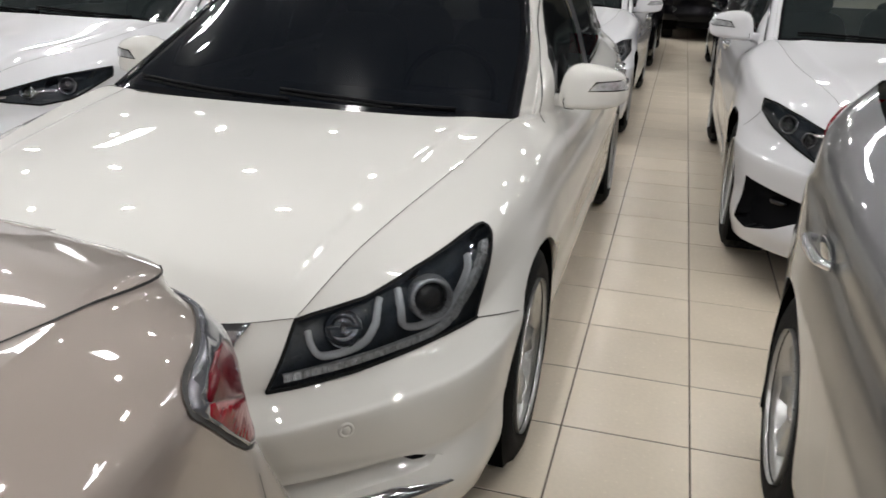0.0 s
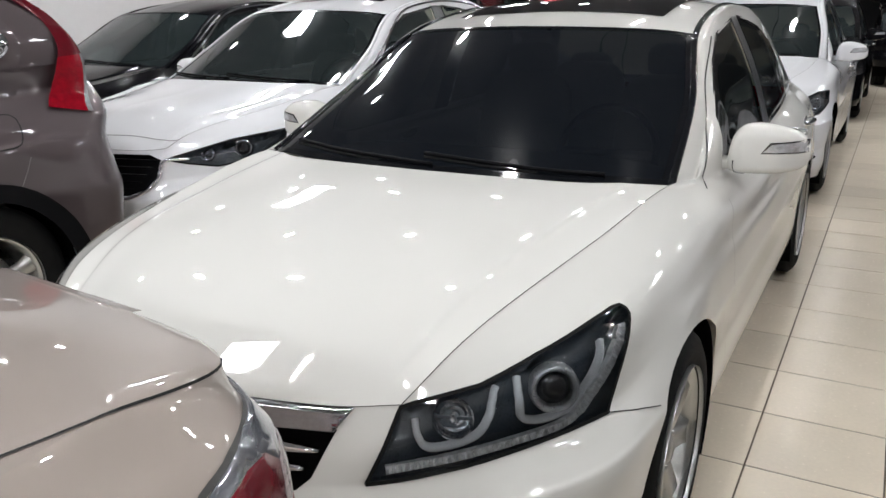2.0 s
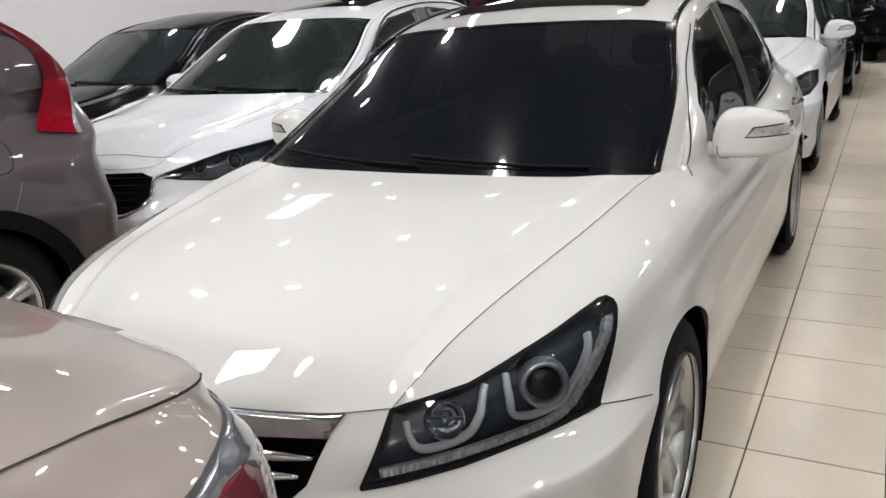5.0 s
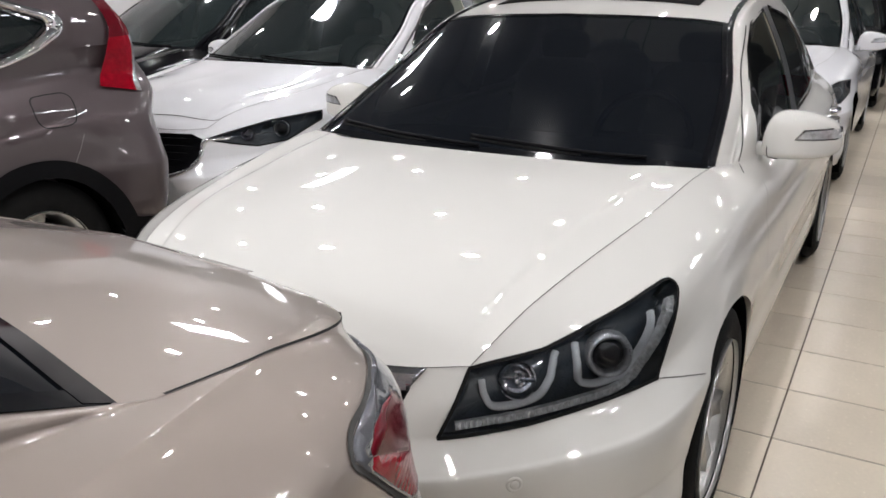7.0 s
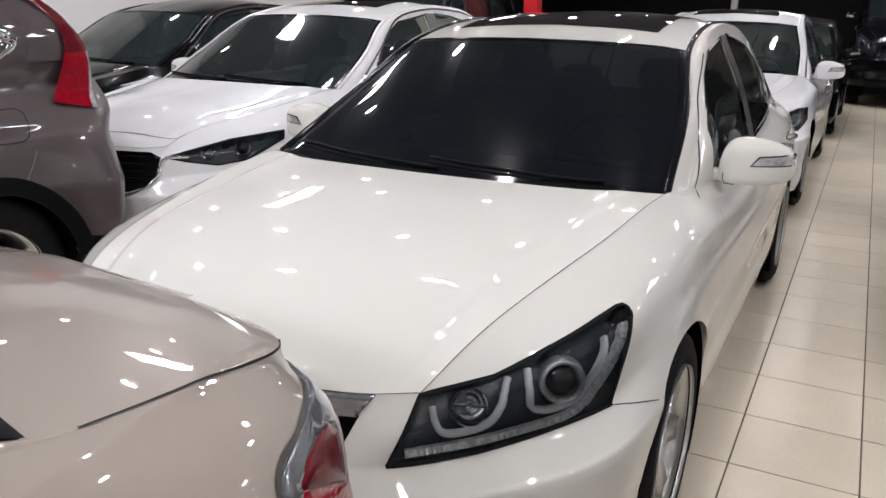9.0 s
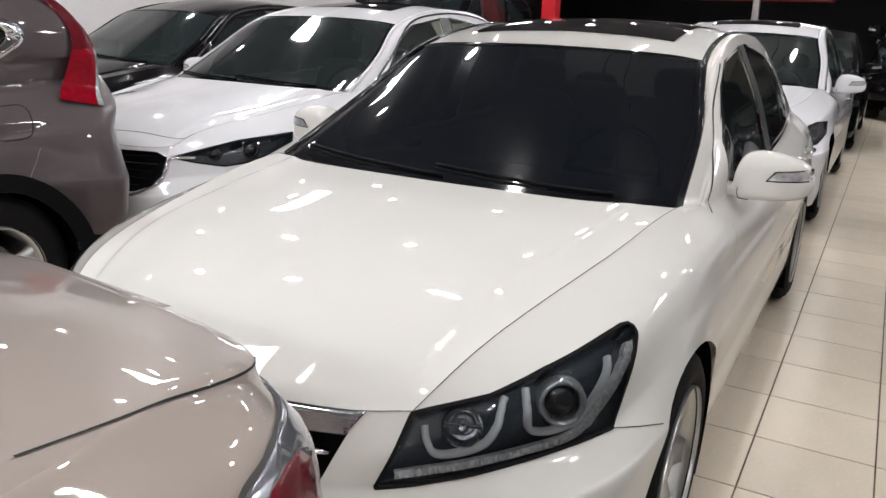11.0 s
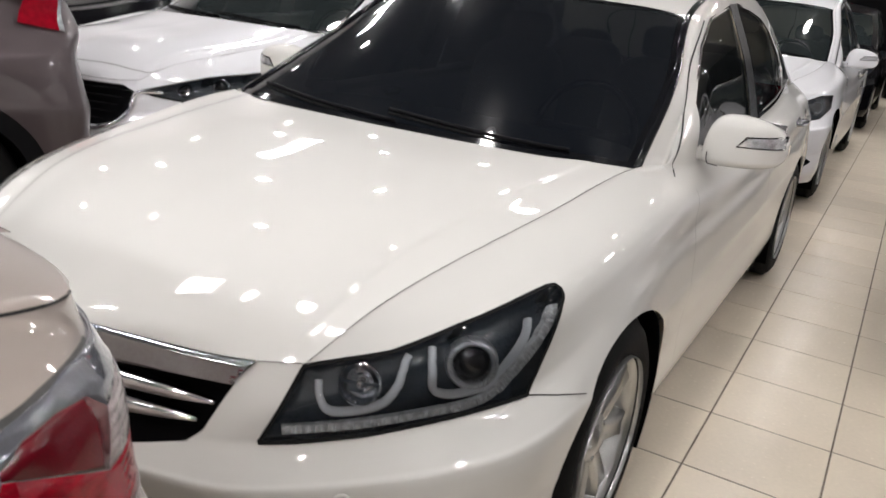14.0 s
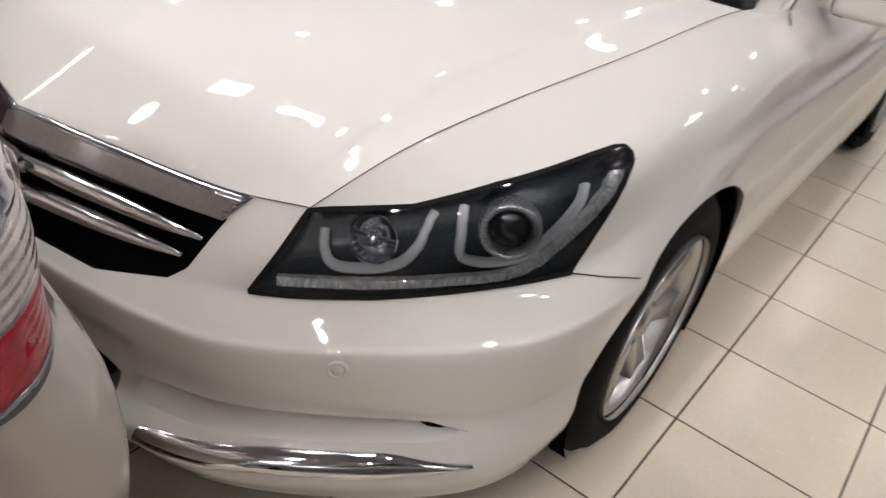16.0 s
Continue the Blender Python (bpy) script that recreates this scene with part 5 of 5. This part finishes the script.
def crossover_detail(car, b, whole, both):
    for s in (1, -1):
        for ax in (0.0, 2.57):
            arc = [(s * .92, ax + .405 * math.cos(t), .35 + .405 * math.sin(t)) for t in np.linspace(-.1, math.pi + .1, 30)]
            part("arch_cladding", ribbon(whole, arc, .075, .006), PLASTIC, car, "black plastic wheel arch cladding")
        # the upper strip widens the cladding, so its black stands in for shade
        for z in (.30, .42):
            part("cladding_and_shade", ribbon(whole, [(s * .9, 2.93, z), (s * .88, 3.1, z), (s * .8, 3.2, z), (s * .5, 3.35, z), (0, 3.4, z)], .15, .005), PLASTIC, car, "black plastic lower bumper, carried higher to stand in for shade")
        flap = [(s * .92, 2.70 + .095 * math.copysign(abs(math.cos(t)) ** .6, math.cos(t)), 1.015 + .10 * math.copysign(abs(math.sin(t)) ** .6, math.sin(t))) for t in np.linspace(0, 2 * math.pi, 32)]
        part("fuel_flap_gap", ribbon(whole, flap, .006, .0012), GAP, car)
        part("bumper_gap", ribbon(whole, [(s * .9, 2.80, .87), (s * .9, 2.77, .81), (s * .9, 2.735, .75)], .003, .0012), SOFTSEAM, car)


def on_flank(trees, s, y, z):
    hits = [t.ray_cast(Vector((s * 1.6, y, z)), Vector((-s, 0, 0))) for t in trees]
    hits = [(h[0], h[1]) for h in hits if h[0] is not None]
    return max(hits, key=lambda h: abs(h[0].x)) if hits else None


suv = build_car("crossover_car", "brown grey crossover with a tall red tail lamp", pose(-3.72, -3.25, 0), warped(SALOON, crossover), BROWN, HIGHHEAD, HIGHGRILLE, [], HIGH_WINDOWS,
                style=(5, False, .35, .225, ALLOY), glassmat=LIGHTTINT, doors=HIGH_DOORS, roof_glass=None, mirrors=(.96, .75, 1.12), front_detail=crossover_detail, nu=10, nv=5,
                axles=(0.0, 2.57), seal=(GLOSSBLACK, .03), trim=None, flowing=9)
flank_trees = [BVHTree.FromPolygons([v.co.copy() for v in o.data.vertices], [list(p.vertices) for p in o.data.polygons]) for o in suv.children if o.name.split(".")[0] in ("body", "roof", "pillar_shell", "side_window")]
for s in (1, -1):
    front = bez([(0, 2.955, 1.058), (0, 3.01, 1.14), (0, 3.05, 1.23), (0, 3.075, 1.315), (0, 3.055, 1.395), (0, 2.975, 1.468), (0, 2.86, 1.537)], 6)
    back = bez([(0, 3.140, 1.022), (0, 3.18, 1.13), (0, 3.185, 1.235), (0, 3.16, 1.33), (0, 3.10, 1.42), (0, 3.0, 1.50), (0, 2.88, 1.575)], 6)
    skin = ((1.0, .912), (1.05, .872), (1.1, .832), (1.15, .816), (1.26, .808), (1.345, .792), (1.44, .766), (1.51, .735), (1.57, .69), (1.65, .62))
    for lo, hi, material, lab in ((0, 14, REDLENS, "bright red tail lamp"), (14, len(front), DARKRED, "dark red upper lamp band on the pillar")):
        nb, rows = bmesh.new(), []
        for p, q in list(zip(front, back))[lo:hi + 1]:
            row = []
            for k in np.linspace(0, 1, 9):
                y, z = p[1] + (q[1] - p[1]) * k, p[2] + (q[2] - p[2]) * k
                h = on_flank(flank_trees, s, y, z)
                own = float(np.interp(z, *zip(*skin))) - 6 * max(0.0, y - 3.13) ** 2
                own += float(np.interp(z, (1.03, 1.08, 1.14, 1.22, 1.30, 1.38), (-.005, .012, .028, .034, .024, .0))) * max(0.0, min(1.0, (y - 2.95) / .2))
                row.append(nb.verts.new((s * max(own, abs(h[0].x) + .014 if h else 0), y, z)))
            rows.append(row)
        for r, q in zip(rows, rows[1:]):
            for k in range(8):
                nb.faces.new([r[k], r[k + 1], q[k + 1], q[k]])
        bmesh.ops.recalc_face_normals(nb, faces=nb.faces)
        edge_faces = [f for f in nb.faces if all(v in {r[j] for r in rows for j in (7, 8)} for v in f.verts)] if lo == 0 else []
        clear = lifted(edge_faces, .0005)
        drop_faces(nb, edge_faces)
        lamp = part("tail_lamp", nb, material, suv, lab)
        if lo == 0:
            part("lens_edge", clear, LENSGREY, lamp, "clear outer edge of the tail lamp")
    # the quarter panel beside the lamp
    nb, rows = bmesh.new(), []
    for p in front[12:]:
        own = float(np.interp(p[2], *zip(*skin)))
        start = on_flank(flank_trees, s, p[1] - .16, p[2] - .01)
        x0 = abs(start[0].x) + .001 if start else own - .01
        rows.append([nb.verts.new((s * (x0 + (own - .004 - x0) * k + .004 * k * (1 - k)), p[1] - .16 * (1 - k) + .012 * k, p[2] - .01 * (1 - k))) for k in np.linspace(0, 1, 7)])
    for r, q in zip(rows, rows[1:]):
        for k in range(6):
            nb.faces.new([r[k], r[k + 1], q[k + 1], q[k]])
    bmesh.ops.recalc_face_normals(nb, faces=nb.faces)
    part("quarter_panel", nb, BROWN, suv)
for s in (1, -1):
    outer = bez([(0, .68, 1.06), (0, 1.35, 1.07), (0, 2.15, 1.095), (0, 2.40, 1.132), (0, 2.60, 1.165), (0, 2.76, 1.225), (0, 2.865, 1.305), (0, 2.86, 1.352), (0, 2.68, 1.408), (0, 2.2, 1.545), (0, 1.4, 1.597), (0, 1.1, 1.525), (0, .86, 1.34), (0, .68, 1.06)], 6)
    inner = bez([(0, .74, 1.085), (0, 1.35, 1.095), (0, 2.15, 1.122), (0, 2.39, 1.162), (0, 2.57, 1.196), (0, 2.71, 1.252), (0, 2.79, 1.310), (0, 2.785, 1.335), (0, 2.64, 1.378), (0, 2.2, 1.513), (0, 1.4, 1.565), (0, 1.13, 1.495), (0, .9, 1.32), (0, .74, 1.085)], 6)
    nb, rows = bmesh.new(), []
    for p, q in zip(outer, inner):
        row = []
        for k, out in ((0, .004), (.12, .014), (.5, .018), (.88, .012), (1, .0)):
            y, z = p[1] + (q[1] - p[1]) * k, p[2] + (q[2] - p[2]) * k
            h = on_flank(flank_trees, s, y, z)
            row.append(nb.verts.new((s * ((abs(h[0].x) if h else .75) + out), y, z)))
        rows.append(row)
    for r, q in zip(rows, rows[1:]):
        for k in range(4):
            nb.faces.new([r[k], r[k + 1], q[k + 1], q[k]])
    bmesh.ops.recalc_face_normals(nb, faces=nb.faces)
    part("window_surround", nb, CHROME, suv, "broad chrome surround of the side windows")
part("roof_spoiler", blob((0, 3.06, 1.655), (.56, .13, .025), .5), BROWN, suv)

# ---- the other row, seen past the aisle ----
KHEAD = dict(polys=[[(.83, -.33, .835), (.78, -.43, .83), (.69, -.58, .80), (.59, -.72, .76), (.595, -.78, .62), (.70, -.63, .67), (.79, -.47, .735), (.838, -.36, .79)]],
             corners=[(.62, -.77, .645), (.79, -.47, .745), (.82, -.36, .82), (.62, -.69, .75)], way=(-.7, .7, -.1))


def slotted_front(car, b, whole, both):
    for s in (1, -1):
        f = cut(b, [(s * x, y, z) for x, y, z in ((.845, -.48, .505), (.62, -.78, .455), (.64, -.76, .375), (.72, -.68, .318), (.81, -.55, .278), (.855, -.45, .30))], (-s * .65, .75, 0))
        if f:
            nb = lifted(f, -.06, 1)
            drop_faces(b, f)
            part("fog_recess", nb, PLASTIC, car, "deep black fog lamp recess")
            q = whole.find_nearest(Vector((s * .74, -.64, .42)))
            part("fog_lamp", blob((0, 0, 0), (.03, .05, .018), .8, 14), GLOSSBLACK, car, at=Matrix.Translation(q[0] - q[1] * .045) @ q[1].to_track_quat("X", "Z").to_matrix().to_4x4())
        part("bumper_gap", ribbon(whole, [(s * .838, -.36, .79), (s * .87, -.31, .74), (s * .895, -.27, .70)], .004, .0015), SEAM, car)


build_car("crossover_car", "white crossover with swept headlights facing the aisle", pose(1.45, 1.68, 0), warped(SALOON, tall_nose(1.09)), WHITE, KHEAD, BIGGRILLE, TAIL,
          scaled_pairs(SALOON_WINDOWS, 1.09), style=(5, True, .345, .228, ALLOY), glassmat=LIGHTTINT,
          doors=[(q, (h[0], h[1] * 1.09)) for q, h in zip(scaled_pairs([d[0] for d in SALOON_DOORS], 1.09), [d[1] for d in SALOON_DOORS])],
          roof_glass=None, mirrors=(.955, .70, 1.09), front_detail=slotted_front, nu=9, nv=5)
def short_tail(x, y, z):
    return x, float(np.interp(y, (-1, 1.5, 2.8, 3.62, 4.05), (-1, 1.4, 2.44, 2.98, 3.2))), z * 1.06


def short_pairs(poly):
    return [short_tail(0, y, z)[1:] for y, z in poly]


build_car("hatchback_car", "silver grey hatchback with chrome handles, tail towards a white car", pose(1.485, -3.06, 0), warped(NOTCH, short_tail), GREY, HEAD, None,
          [([(.88, 2.78, 1.035), (.80, 3.06, 1.06), (.74, 3.12, 1.05), (.76, 3.14, .93), (.84, 3.05, .90), (.88, 2.86, .95)], (-.75, -.66, 0), REDLENS, "red tail lamp on the corner")],
          [short_pairs(p) for p in SALOON_WINDOWS], doors=[(scaled_pairs([SALOON_DOORS[0][0]], 0.99)[0], None), ([(1.815, .23), (1.95, .23), (2.02, .5), (2.25, .74), (2.30, .93), (1.815, .92)], (2.22, .835))],
          axles=(0.0, 2.44), roof_glass=None, mirrors=(.955, .88, 1.05), nu=9, nv=5, arch=(.33, .36, .34, 0), style=(7, False, .315, .205, ALLOY))

# ---- dark cars further back ----
dark = build_car("saloon_car", "black saloon with clear side windows", pose(-5.62, 1.7, 0), warped(SALOON, tall_nose(1.07)), BLACK, BIGHEAD, BIGGRILLE, TAIL, scaled_pairs(SALOON_WINDOWS, 1.07),
                 style=(5, True, .335, .222, ALLOY), glassmat=LIGHTTINT, doors=[(q, (h[0], h[1] * 1.07)) for q, h in zip(scaled_pairs([d[0] for d in SALOON_DOORS], 1.07), [d[1] for d in SALOON_DOORS])],
                 roof_glass=None, mirrors=(.945, .88, 1.05), nu=7, nv=4, group="dark cars at the back")
for x, y in ((-1.0, 9.6), (1.55, 7.9), (-3.1, 7.6)):
    copy_thing(dark, pose(x, y, 0))
far = build_car("crossover_car", "black boxy off-roader at the back of the hall", pose(-5.65, 6.3, 0) @ Matrix.Diagonal((1.04, 1, 1.2, 1)), warped(SALOON, crossover), BLACK, HIGHHEAD, HIGHGRILLE, TAIL[:0], HIGH_WINDOWS,
                style=(5, False, .35, .225, ALLOY), glassmat=LIGHTTINT, doors=HIGH_DOORS, roof_glass=None, mirrors=(.96, .75, 1.12), nu=7, nv=4, axles=(0.0, 2.57), group="dark cars at the back")
copy_thing(far, pose(.80, 14.9, 0) @ Matrix.Diagonal((1.04, 1, 1.2, 1)))

# ---- far end ----
tagged(part("column", box(-4.52, 9.0, 0, -4.30, 9.2, HIGH, .01), REDPAINT, smooth=False), "square red painted steel column", "column", "", "structure")
tagged(part("post", box(-2.35, 14.2, 0, -2.23, 14.32, HIGH, .01), STEEL, smooth=False), "slim pale metal shopfront post", "post", "", "structure")
sign = thing("sign_fascia", "white fascia boards in red frames over the shopfront", "sign", pose(-4.6, NORTH - .06, 0))
for k in range(3):
    x = -2.4 + k * 1.9
    part("board", box(x, -.03, 2.30, x + 1.84, .03, HIGH), SIGN, sign, smooth=False)
    part("frame", box(x + 1.84, -.05, 2.26, x + 1.9, .03, HIGH), REDPAINT, sign, "red frame upright", smooth=False)
    part("frame", box(x, -.05, 2.26, x + 1.84, .03, 2.30), REDPAINT, sign, "red frame rail", smooth=False)
lay_tiles()
